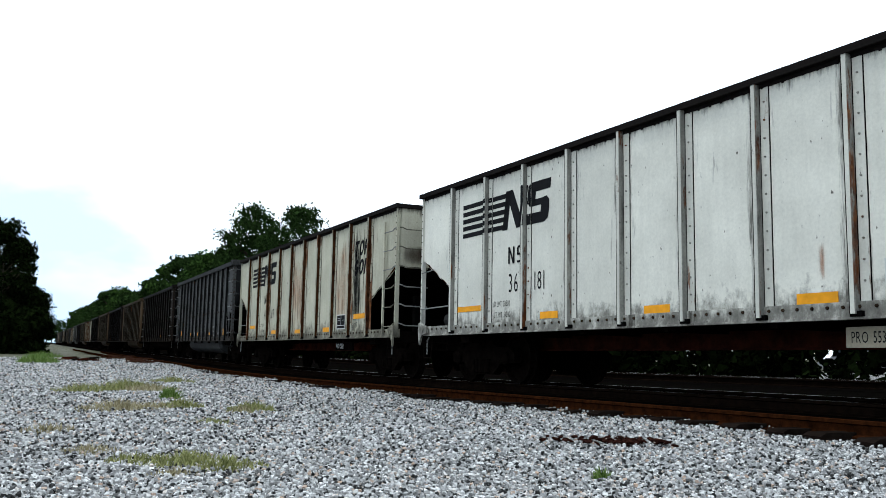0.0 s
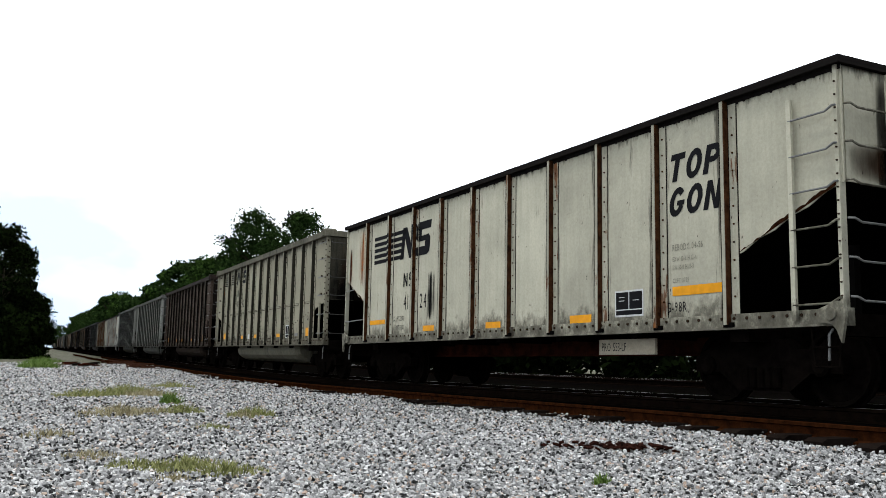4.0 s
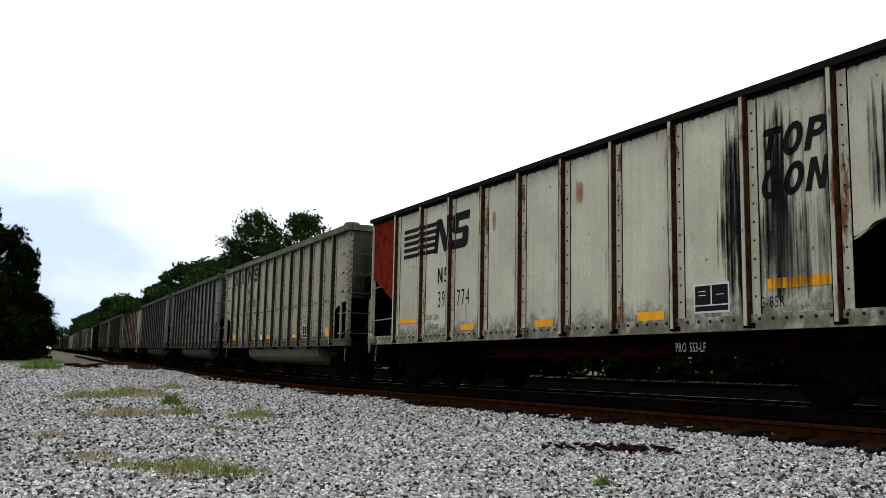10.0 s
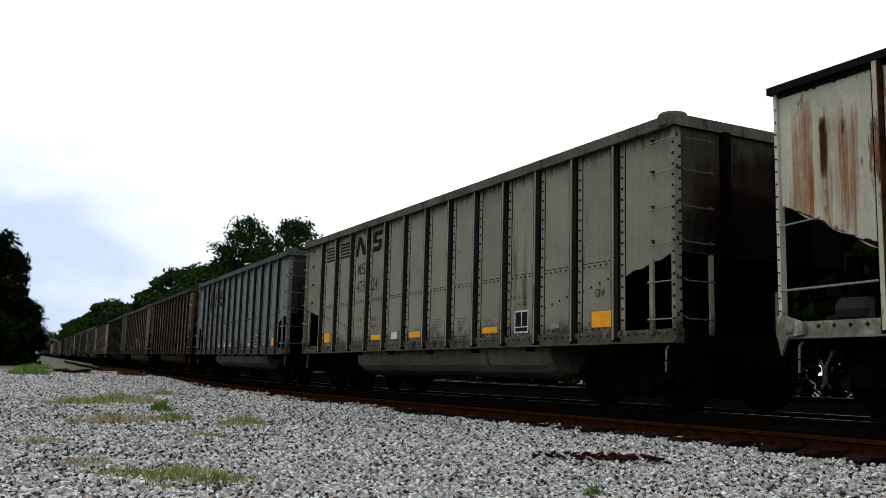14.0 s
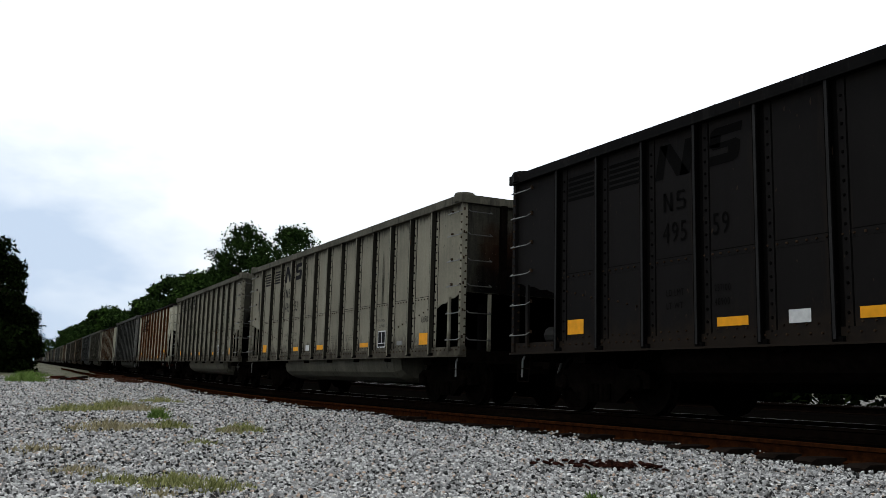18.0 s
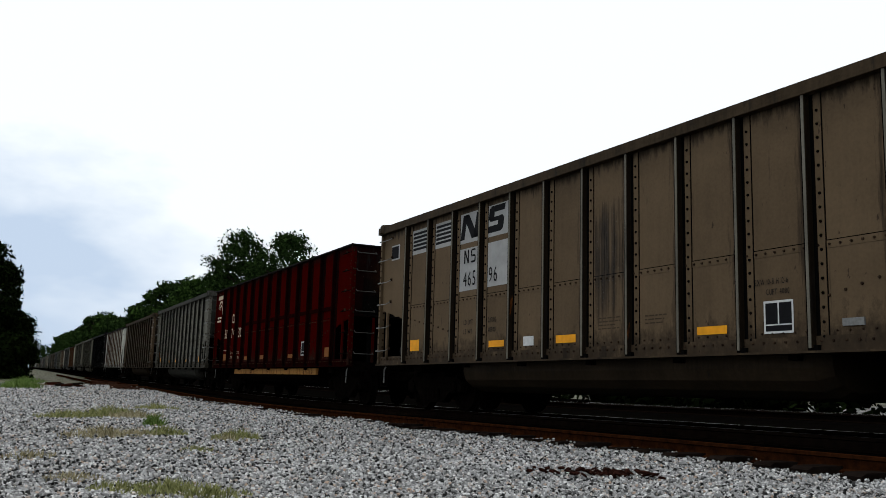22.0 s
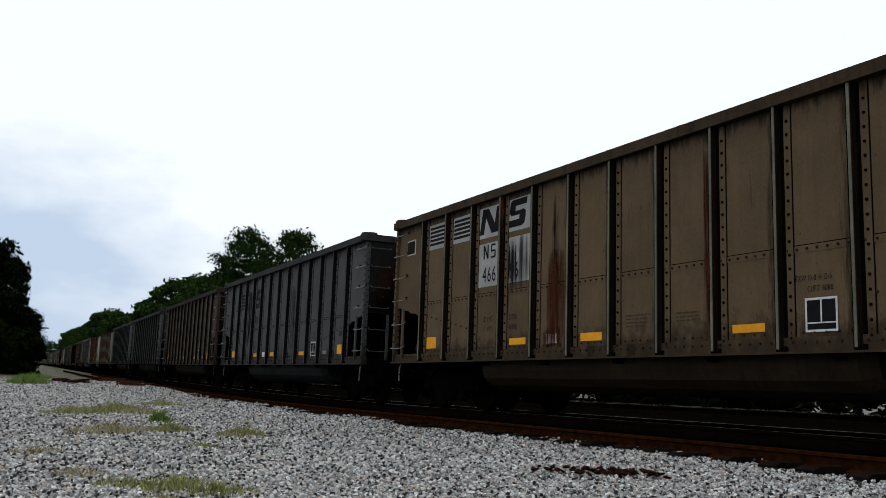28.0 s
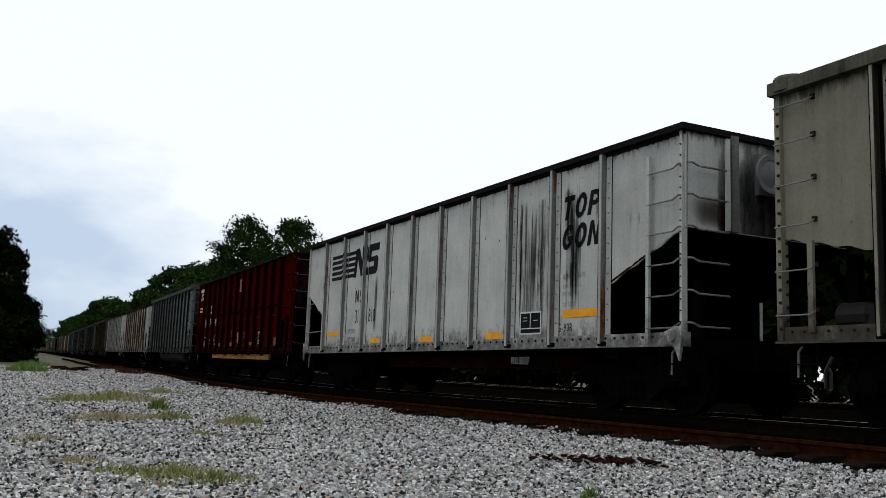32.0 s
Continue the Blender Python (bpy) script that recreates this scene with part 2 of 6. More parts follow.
# ---- mesh building ----
class Mesh:
    def __init__(self):
        self.v, self.f, self.slot, self.mi, self.second = [], [], 0, [], None

    def add(self, vs, fs):
        o = len(self.v)
        self.v += [tuple(p) for p in vs]
        self.f += [tuple(i + o for i in f) for f in fs]
        self.mi += [self.slot] * len(fs)
        return self

    def box(self, x0, x1, y0, y1, z0, z1):
        return self.add([(x0, y0, z0), (x1, y0, z0), (x1, y1, z0), (x0, y1, z0), (x0, y0, z1), (x1, y0, z1), (x1, y1, z1), (x0, y1, z1)],
                        [(3, 2, 1, 0), (4, 5, 6, 7), (0, 1, 5, 4), (1, 2, 6, 5), (2, 3, 7, 6), (3, 0, 4, 7)])

    def prism(self, poly, y0, y1):
        """poly in (x, z), pushed from y0 to y1."""
        n = len(poly)
        return self.add([(x, y0, z) for x, z in poly] + [(x, y1, z) for x, z in poly],
                        [tuple(range(n)), tuple(range(2 * n - 1, n - 1, -1))] + [(i, i + n, (i + 1) % n + n, (i + 1) % n) for i in range(n)])

    def rod(self, a, b, r, n=6):
        a, b = Vector(a), Vector(b)
        d = (b - a).normalized()
        u = d.orthogonal().normalized()
        w = d.cross(u)
        ring = [u * math.cos(k * math.tau / n) * r + w * math.sin(k * math.tau / n) * r for k in range(n)]
        return self.add([a + q for q in ring] + [b + q for q in ring],
                        [tuple(range(n - 1, -1, -1)), tuple(range(n, 2 * n))] + [(k, (k + 1) % n, (k + 1) % n + n, k + n) for k in range(n)])

    def path(self, pts, r, n=6):
        for a, b in zip(pts, pts[1:]):
            self.rod(a, b, r, n)
        return self

    def lathe(self, prof, axis="y", n=20, at=(0, 0, 0)):
        """prof: (radius, along) pairs; closed at both ends by fans."""
        vs, fs = [], []
        for r, l in prof:
            for k in range(n):
                c, s = math.cos(k * math.tau / n) * r, math.sin(k * math.tau / n) * r
                p = {"y": (c, l, s), "x": (l, c, s), "z": (c, s, l)}[axis]
                vs.append((p[0] + at[0], p[1] + at[1], p[2] + at[2]))
        for i in range(len(prof) - 1):
            for k in range(n):
                fs.append((i * n + k, i * n + (k + 1) % n, (i + 1) * n + (k + 1) % n, (i + 1) * n + k))
        fs.append(tuple(range(n - 1, -1, -1)))
        fs.append(tuple((len(prof) - 1) * n + k for k in range(n)))
        return self.add(vs, fs)

    def done(self, name, smooth=False):
        me = bpy.data.meshes.new(name)
        me.from_pydata(self.v, [], self.f)
        me.materials.append(BLACK)
        if any(self.mi):
            me.materials.append(self.second or GRIME)
            if max(self.mi) > 1:
                me.materials.append(BLACK)
                me.materials.append(GRIME)
            me.polygons.foreach_set("material_index", self.mi)
        bm = bmesh.new()
        bm.from_mesh(me)
        bmesh.ops.recalc_face_normals(bm, faces=bm.faces)
        bm.to_mesh(me)
        bm.free()
        if smooth:
            me.shade_smooth()
        me.update()
        return me


def part(name, mesh, material, parent, label="", at=None, web=None, face=None):
    """One mesh object under a thing or a part. Meshes may be shared; the material belongs to the object."""
    ob = new(name, mesh.done(name) if isinstance(mesh, Mesh) else mesh)
    if material:
        ob.material_slots[0].link = "OBJECT"
        ob.material_slots[0].material = material
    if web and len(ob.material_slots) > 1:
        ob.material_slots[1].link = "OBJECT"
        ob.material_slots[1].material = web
    if face and len(ob.material_slots) > 3:
        ob.material_slots[3].link = "OBJECT"
        ob.material_slots[3].material = face
    ob.parent = parent
    if at is not None:
        ob.matrix_local = at if isinstance(at, Matrix) else Matrix.Translation(at)
    if label:
        tagged(ob, label)
    return ob


def thing(name, label, category, group="", at=None):
    ob = new(name)
    if at is not None:
        ob.matrix_world = at
    return tagged(ob, label, category, group)


def structure(name, mesh, material, label):
    ob = new(name, mesh.done(name) if isinstance(mesh, Mesh) else mesh)
    ob.material_slots[0].link = "OBJECT"
    ob.material_slots[0].material = material
    return tagged(ob, label, kind="structure")


# ---- lettering from the built-in font ----
GLYPHS = {}


def glyph(ch):
    if ch not in GLYPHS:
        cu = bpy.data.curves.new("glyph", "FONT")
        cu.body, cu.size, cu.resolution_u = ch, 1.0, 2
        ob = bpy.data.objects.new("glyph", cu)
        scene.collection.objects.link(ob)
        dep = bpy.context.evaluated_depsgraph_get()
        me = ob.evaluated_get(dep).to_mesh()
        vs = [(p.co.x, p.co.y) for p in me.vertices]
        fs = [tuple(p.vertices) for p in me.polygons]
        ob.evaluated_get(dep).to_mesh_clear()
        bpy.data.objects.remove(ob)
        bpy.data.curves.remove(cu)
        lo = min((x for x, _ in vs), default=0)
        hi = max((x for x, _ in vs), default=0.25)
        GLYPHS[ch] = ([(x - lo, y) for x, y in vs], fs, hi - lo)
    return GLYPHS[ch]


def letters(mesh, text, u, z, h, half, y, wide=0.72, gap=0.14):
    """Text on a waggon side, read from outside; u metres from the leading end, z its foot, h its height."""
    k = h / 0.69
    for ch in text:
        if ch == " ":
            u += h * 0.4
            continue
        vs, fs, w = glyph(ch)
        mesh.add([(half - (u + x * k * wide), y, z + yy * k) for x, yy in vs], fs)
        u += (w * wide + gap * 0.8) * k
    return u


def quad(mesh, pts, half, y):
    """A flat patch; pts in (u, z) on the side."""
    return mesh.add([(half - u, y, z) for u, z in pts], [tuple(range(len(pts)))])


def rect(mesh, u0, u1, z0, z1, half, y):
    return quad(mesh, [(u0, z0), (u1, z0), (u1, z1), (u0, z1)], half, y)


def clip(poly, u0, u1):
    """The part of a convex (u, z) polygon between u0 and u1."""
    for lim, sign in ((u0, 1), (u1, -1)):
        out = []
        for a, b in zip(poly, poly[1:] + poly[:1]):
            ina, inb = (a[0] - lim) * sign >= 0, (b[0] - lim) * sign >= 0
            if ina:
                out.append(a)
            if ina != inb:
                t = (lim - a[0]) / (b[0] - a[0])
                out.append((lim, a[1] + (b[1] - a[1]) * t))
        poly = out
        if len(poly) < 3:
            return []
    return poly

# ---- the coal train ----
TRAIN = "cars of the coal train"


def bolt(m, x, y, z, r=0.013):
    """A bolt head, dark with grime."""
    m.slot = 1
    m.lathe([(r, y), (r * 0.75, y + 0.018)], "y", 6, (x, 0, z))
    m.slot = 0


def make_rib(b, z0, z1):
    """A pressed post: painted face with a black far edge, web, bolted flange with a dark seam."""
    y = 1.552
    step, wide, deep = (0.155, 0.062, 0.09) if b else (0.22, 0.078, 0.085)
    m = Mesh()
    m.slot = 3
    m.box(-wide / 2 + 0.012, wide / 2 - 0.014, y, y + deep, z0, z1)
    m.slot = 0
    f0, f1 = (-wide / 2 - 0.15, -wide / 2 - 0.055) if b else (-wide / 2 - 0.135, -wide / 2 - 0.014)
    m.box(f0, f1, y, y + 0.012, z0, z1)
    m.slot = 1
    m.box(-wide / 2, -wide / 2 + 0.012, y, y + deep - 0.006, z0, z1)
    m.slot = 2
    m.box(wide / 2 - 0.014, wide / 2, y, y + deep - 0.002, z0, z1).box(wide / 2, wide / 2 + 0.03, y, y + 0.007, z0, z1)
    m.box(f1, -wide / 2, y, y + 0.009, z0, z1).box(f0 - 0.012, f0, y, y + 0.006, z0, z1)
    m.box(-wide / 2 - 0.06, wide / 2 + 0.01, y, y + deep - 0.02, z0 - 0.03, z0 + 0.03)
    z = z0 + 0.12
    while z < z1 - 0.1:
        m.slot = 2 if b else 1
        r = 0.019 if b else 0.014
        m.lathe([(r, y + 0.012), (r * 0.75, y + 0.028)], "y", 5, ((f0 + f1) / 2, 0, z))
        z += step
    m.slot = 0
    return m.done("rib")


def truck_frame():
    m = Mesh()
    for y in (1.0, -1.0):
        top = [(-1.15, 0.56), (-0.95, 0.66), (-0.5, 0.66), (-0.36, 0.78), (0.36, 0.78), (0.5, 0.66), (0.95, 0.66), (1.15, 0.56)]
        low = [(1.15, 0.38), (0.72, 0.38), (0.4, 0.16), (-0.4, 0.16), (-0.72, 0.38), (-1.15, 0.38)]
        m.prism(top + low, y - 0.08, y + 0.08)
        for k in range(5):
            m.lathe([(0.055, 0.2), (0.055, 0.44)], "z", 8, (-0.24 + 0.12 * k, y + (0.1 if y > 0 else -0.1), 0))
        for a in (-0.89, 0.89):
            m.lathe([(0.12, y - 0.13), (0.12, y + 0.13), (0.08, y + 0.16)], "y", 12, (a, 0, 0.457))
    m.box(-0.22, 0.22, -1.05, 1.05, 0.45, 0.78)
    return m.done("truck")


def wheel_mesh():
    return Mesh().lathe([(0.12, -0.11), (0.16, -0.07), (0.38, -0.05), (0.4, -0.075), (0.485, -0.075), (0.485, -0.045), (0.458, -0.035), (0.452, 0.065),
                         (0.4, 0.065), (0.38, 0.01), (0.17, 0.04), (0.14, 0.09), (0.1, 0.1)], "y", 18).done("wheel", False)


def grab(x0, x1, z, out=0.09, y=1.58):
    """A handhold: a bar stood off the side by two short legs."""
    return Mesh().path([(x0, y, z + 0.05), (x0, y + out, z), (x1, y + out, z), (x1, y, z + 0.05)], 0.0095, 5)


class Kind:
    pass


def build_kind(letter):
    """The shared meshes of one pattern of car: B bathtub gondola, T rebuilt flat-floor gondola."""
    k = Kind()
    b = letter == "B"
    k.half = h = 7.335 if b else 7.26
    k.first, k.pitch, k.count = (1.29, 1.01, 13) if b else (1.351, 1.275, 10)
    k.ribs = [k.first + k.pitch * i for i in range(k.count)]
    zt = 3.745 if b else 3.72
    k.rib = make_rib(b, 0.94, zt)
    k.panels = []
    for slant in ((0, 1, 2, 3, 4) if b else (0,)):
        pm = Mesh().box(-k.pitch / 2, k.pitch / 2, 1.535, 1.552, 1.06, zt)
        if b:
            for i in range(7):
                bolt(pm, -0.4 + 0.135 * i, 1.556, 2.04, 0.016)
            pm.box(-k.pitch / 2, k.pitch / 2, 1.552, 1.556, 2.0, 2.08)
            pm.slot = 2
            pm.box(-k.pitch / 2, k.pitch / 2, 1.552, 1.5565, 2.08, 2.09)
            pm.slot = 0
            for i in range(4 if slant else 0):
                # the slope sheet's rivets run aslant over the end panels
                x = (0.3 - 0.2 * i) * (1 if slant < 3 else -1)
                bolt(pm, x, 1.552, (1.82 if slant in (1, 4) else 1.63) - 0.045 * i, 0.018)
            for i in range(6):
                bolt(pm, -0.4 + 0.155 * i, 1.552, 1.12, 0.013)
        k.panels.append(pm.done("side_panel"))
    e = k.first
    k.zc, k.zr = zc, zr = (2.07, 1.8) if b else (2.42, 1.72)
    steps = 7
    edge = [(h - e * i / steps, zc + (zr - zc) * i / steps + (0.018 if i % 2 else -0.012)) for i in range(steps + 1)]
    k.front = Mesh().prism([(h, zt)] + edge + [(h - e, zt)], 1.535, 1.552).done("end_panel")
    e2 = 2 * h - k.ribs[-1]
    edge2 = [(-h + e2 * i / steps, zc + (zr - zc) * i / steps + (0.018 if i % 2 else -0.012)) for i in range(steps + 1)]
    k.rear = Mesh().prism([(-h, zt)] + edge2 + [(-h + e2, zt)], 1.535, 1.552).done("end_panel")
    # far side as one pressed sheet between its end panels
    outer = []
    for u in k.ribs:
        x = h - u
        outer += [(x + 0.06, -1.552), (x + 0.03, -1.63), (x - 0.03, -1.63), (x - 0.06, -1.552)]
    plan = [(h - e, -1.552)] + outer[2:-2] + [(-h + e2, -1.552), (-h + e2, -1.53), (h - e, -1.53)]
    n = len(plan)
    fv = [(x, y, 1.0) for x, y in plan] + [(x, y, zt) for x, y in plan]
    far = Mesh().add(fv, [tuple(range(n)), tuple(range(2 * n - 1, n - 1, -1))] + [(i, (i + 1) % n, (i + 1) % n + n, i + n) for i in range(n)])
    for i in range(2, len(far.f)):
        # the coal-black inner face
        if all(abs(far.v[q][1] + 1.53) < 1e-6 for q in far.f[i]):
            far.mi[i] = 2
    k.far = far.done("far_side")
    k.far_front = Mesh().prism([(h, zt)] + edge + [(h - e, zt)], -1.552, -1.535).done("end_panel")
    k.far_rear = Mesh().prism([(-h, zt)] + edge2 + [(-h + e2, zt)], -1.552, -1.535).done("end_panel")
    # sill
    s = Mesh().box(-h, h, 1.47, 1.575, 0.9, 1.07).box(-h, h, 1.47, 1.65 if b else 1.6, 0.885, 0.91)
    x = -h + 0.2
    while x < h - 0.1:
        bolt(s, x, 1.575, 1.015, 0.016 if b else 0.022)
        x += 0.157 if b else 0.2
    k.sill = s.done("side_sill")
    k.sill_far = Mesh().box(-h, h, -1.6, -1.47, 0.885, 1.07).done("side_sill")
    # top chord all round, one ring
    ox, oy, ix, iy, z0, z1 = (h + 0.05, 1.665, h - 0.17, 1.5, 3.735, 3.885) if b else (h + 0.05, 1.645, h - 0.1, 1.5, 3.7, 3.785)
    ring = []
    for z in (z0, z1):
        ring += [(ox, oy, z), (-ox, oy, z), (-ox, -oy, z), (ox, -oy, z), (ix, iy, z), (-ix, iy, z), (-ix, -iy, z), (ix, -iy, z)]
    fs = []
    for i in range(4):
        n = (i + 1) % 4
        fs += [(i, n, n + 8, i + 8), (i + 4, i + 12, n + 12, n + 4), (i, i + 4, n + 4, n), (i + 8, n + 8, n + 12, i + 12)]
    chord = Mesh().add(ring, fs)
    if not b:
        x = -h + 0.1
        chord.box(-h, h, 1.5525, 1.565, 3.65, 3.7)
        while x < h:
            chord.box(x - 0.014, x + 0.014, 1.553, 1.568, 3.65 - random.uniform(0.004, 0.02), 3.66)
            x += random.uniform(0.06, 0.3)
    else:
        for x in (-5.2, -2.6, 0, 2.6, 5.2):
            chord.box(x - 0.012, x + 0.012, 1.6, 1.6665, z0 - 0.002, z1 + 0.003)
    k.chord = chord.done("top_chord")
    # the red cars have a slimmer rim
    low = [(x, y * 0.985, min(z, 3.77)) for x, y, z in ring]
    k.slim_chord = Mesh().add(low, fs).done("top_chord")
    k.cap = Mesh().lathe([(0.15, 3.74), (0.2, 3.76), (0.2, 3.9), (0.18, 3.935), (0.05, 3.945)], "z", 12).done("corner_cap") if b else None
    # end wall with posts, and the slope sheet below it
    w = Mesh().box(h - 0.03, h - 0.012, -1.5, 1.5, zc, zt)
    k.end_front = w.done("end_wall")
    k.end_rear = Mesh().box(-h + 0.012, -h + 0.03, -1.5, 1.5, zc, zt).done("end_wall")
    k.post = Mesh().box(-0.05, 0.05, -0.06, 0.06, zc, zt)
    for i in range(9):
        k.post.lathe([(0.013, 0.05), (0.012, 0.062)], "x", 5, (0, -0.03, zc + 0.12 + 0.15 * i))
    k.post = k.post.done("end_post")
    k.slope = []
    for x in (1, -1):
        w = e if x > 0 else e2
        line = [(h - 0.05, zc + 0.03), (h - w, zr + 0.03), (h - w - 1.1, 1.02)]
        pts = [(a * x, c) for a, c in line] + [((a - 0.03) * x, c + 0.04) for a, c in line[::-1]]
        sl = Mesh().prism(pts, -1.53, 1.53)
        for y in (0.9, -0.9):
            sl.box(min((h - 0.55) * x, (h - 0.4) * x), max((h - 0.55) * x, (h - 0.4) * x), y - 0.05, y + 0.05, 1.0, zr + 0.1)
        k.slope.append(sl.done("slope_sheet"))
    k.corner = Mesh().box(-0.075 if b else -0.045, 0.0, 1.5, 1.61 if b else 1.59, 0.92, zt + 0.02)
    for i in range(18):
        bolt(k.corner, -0.052 if b else -0.024, 1.61 if b else 1.59, 1.05 + 0.145 * i, 0.021 if b else 0.012)
        k.corner.slot = 1
        for x in (-0.092, 0.0) if b else (0.0,):
            k.corner.lathe([(0.02 if b else 0.013, x), (0.018 if b else 0.012, x + 0.017)], "x", 6, (0, 1.53, 1.0 + 0.145 * i))
        k.corner.slot = 0
    k.corner = k.corner.done("corner_post")
    k.floor = Mesh().box(-h + 1.65, h - 1.65, -1.5, 1.5, 0.98, 1.04).done("floor")
    k.under = Mesh().box(-h, h, -0.33, 0.33, 0.62, 1.0).done("centre_sill")
    k.beam = Mesh().box(-0.1, 0.1, -1.5, 1.5, 0.78, 1.02).done("end_beam")
    k.bolster = Mesh().box(-0.15, 0.15, -1.45, 1.45, 0.74, 1.02).done("bolster")
    k.bearer = Mesh().box(-0.06, 0.06, -1.5, 1.5, 0.82, 1.0).done("cross_bearer")
    # tub between the trucks, or a bare centre sill
    if b:
        t, n = Mesh(), 9
        for y in (1, -1):
            prof = []
            for i in range(n):
                a = math.pi * i / (n - 1)
                prof.append((0.78 * y + 0.62 * math.cos(a), 0.74 - 0.36 * math.sin(a)))
            vs = []
            for x in (4.05, 3.88, -3.88, -4.05):
                q = 1.0 if abs(x) < 4.0 else 0.82
                vs += [(x, 0.78 * y + (py - 0.78 * y) * q, 0.9 + (pz - 0.9) * q) for py, pz in [(0.78 * y + 0.62, 0.98)] + prof + [(0.78 * y - 0.62, 0.98)]]
            w = n + 2
            fs = [tuple(range(w)), tuple(range(4 * w - 1, 3 * w - 1, -1))]
            for r in range(3):
                fs += [(r * w + i, r * w + (i + 1) % w, (r + 1) * w + (i + 1) % w, (r + 1) * w + i) for i in range(w)]
            t.add(vs, fs)
        k.tub = t.done("tub")
    else:
        k.tub = Mesh().box(-4.9, 4.9, 0.36, 0.42, 0.6, 0.86).box(-4.9, 4.9, 0.33, 0.5, 0.6, 0.63).done("centre_sill_web")
    k.coupler = Mesh().box(0, 0.42, -0.09, 0.09, 0.76, 0.98).box(0.4, 0.62, -0.14, 0.16, 0.7, 1.04).box(0.56, 0.7, 0.02, 0.14, 0.72, 1.02).done("coupler")
    k.hose = Mesh().path([(0.1, 0.42, 0.86), (0.3, 0.44, 0.84), (0.45, 0.42, 0.62), (0.5, 0.36, 0.42), (0.52, 0.28, 0.36)], 0.022, 6).done("air_hose")
    return k


TRUCK, WHEEL = truck_frame(), wheel_mesh()
KIND = {"B": build_kind("B"), "T": build_kind("T")}
STIRRUP = Mesh().path([(0, 1.55, 0.9), (0.03, 1.57, 0.45), (0.34, 1.57, 0.45), (0.4, 1.55, 0.9)], 0.011, 6).path([(0.02, 1.57, 0.66), (0.37, 1.57, 0.66)], 0.01, 6).done("stirrup")
GRAB = grab(0, 0.46, 0)
GRAB.slot = 1
GRAB = GRAB.box(-0.025, 0.025, 1.552, 1.585, 0.03, 0.085).box(0.435, 0.485, 1.552, 1.585, 0.03, 0.085).done("handhold")
END_GRAB = Mesh().path([(0.0, 0, 0.05), (0.09, 0, 0), (0.09, -0.46, 0), (0.0, -0.46, 0.05)], 0.011, 5).done("handhold")
STILE = Mesh().box(-0.035, 0.035, 1.585, 1.625, 1.0, 2.0).done("ladder_stile")
LONG_STILE = Mesh().box(-0.03, 0.03, 1.6, 1.64, 0.95, 3.45).done("ladder_stile")
RUNG = Mesh().path([(0.0, 1.56, 0.06), (0.03, 1.62, 0.05), (0.12, 1.63, 0.0), (0.62, 1.63, 0)], 0.013, 6).done("rung")
END_RUNG = Mesh().path([(-0.0, 1.52, 0.05), (-0.07, 1.5, 0.04), (-0.08, 1.4, 0.0), (-0.08, 0.88, 0)], 0.013, 6).done("rung")
BRAKE = Mesh().lathe([(0.03, 0.0), (0.03, 0.1), (0.27, 0.1), (0.28, 0.12), (0.27, 0.14), (0.2, 0.13), (0.19, 0.12), (0.05, 0.15)], "x", 20).box(-0.02, 0.06, -0.16, 0.2, -0.28, 0.28).done("hand_brake")
SHOE_PLATE = Mesh().prism([(-0.34, 1.06), (-0.1, 1.14), (0.0, 1.14), (0.02, 0.98), (-0.04, 0.7), (-0.1, 0.84), (-0.16, 0.9), (-0.36, 0.93)], 1.6, 1.64).lathe(
    [(0.075, 1.64), (0.07, 1.66), (0.045, 1.66)], "y", 12, (-0.16, 0, 1.01)).done("jacking_bracket")
REAR_SHOE_PLATE = Mesh().prism([(-x, z) for x, z in ((-0.34, 1.06), (-0.1, 1.14), (0.0, 1.14), (0.02, 0.98), (-0.04, 0.7), (-0.1, 0.84), (-0.16, 0.9), (-0.36, 0.93))][::-1], 1.6, 1.64).lathe(
    [(0.075, 1.64), (0.07, 1.66), (0.045, 1.66)], "y", 12, (0.16, 0, 1.01)).done("jacking_bracket")


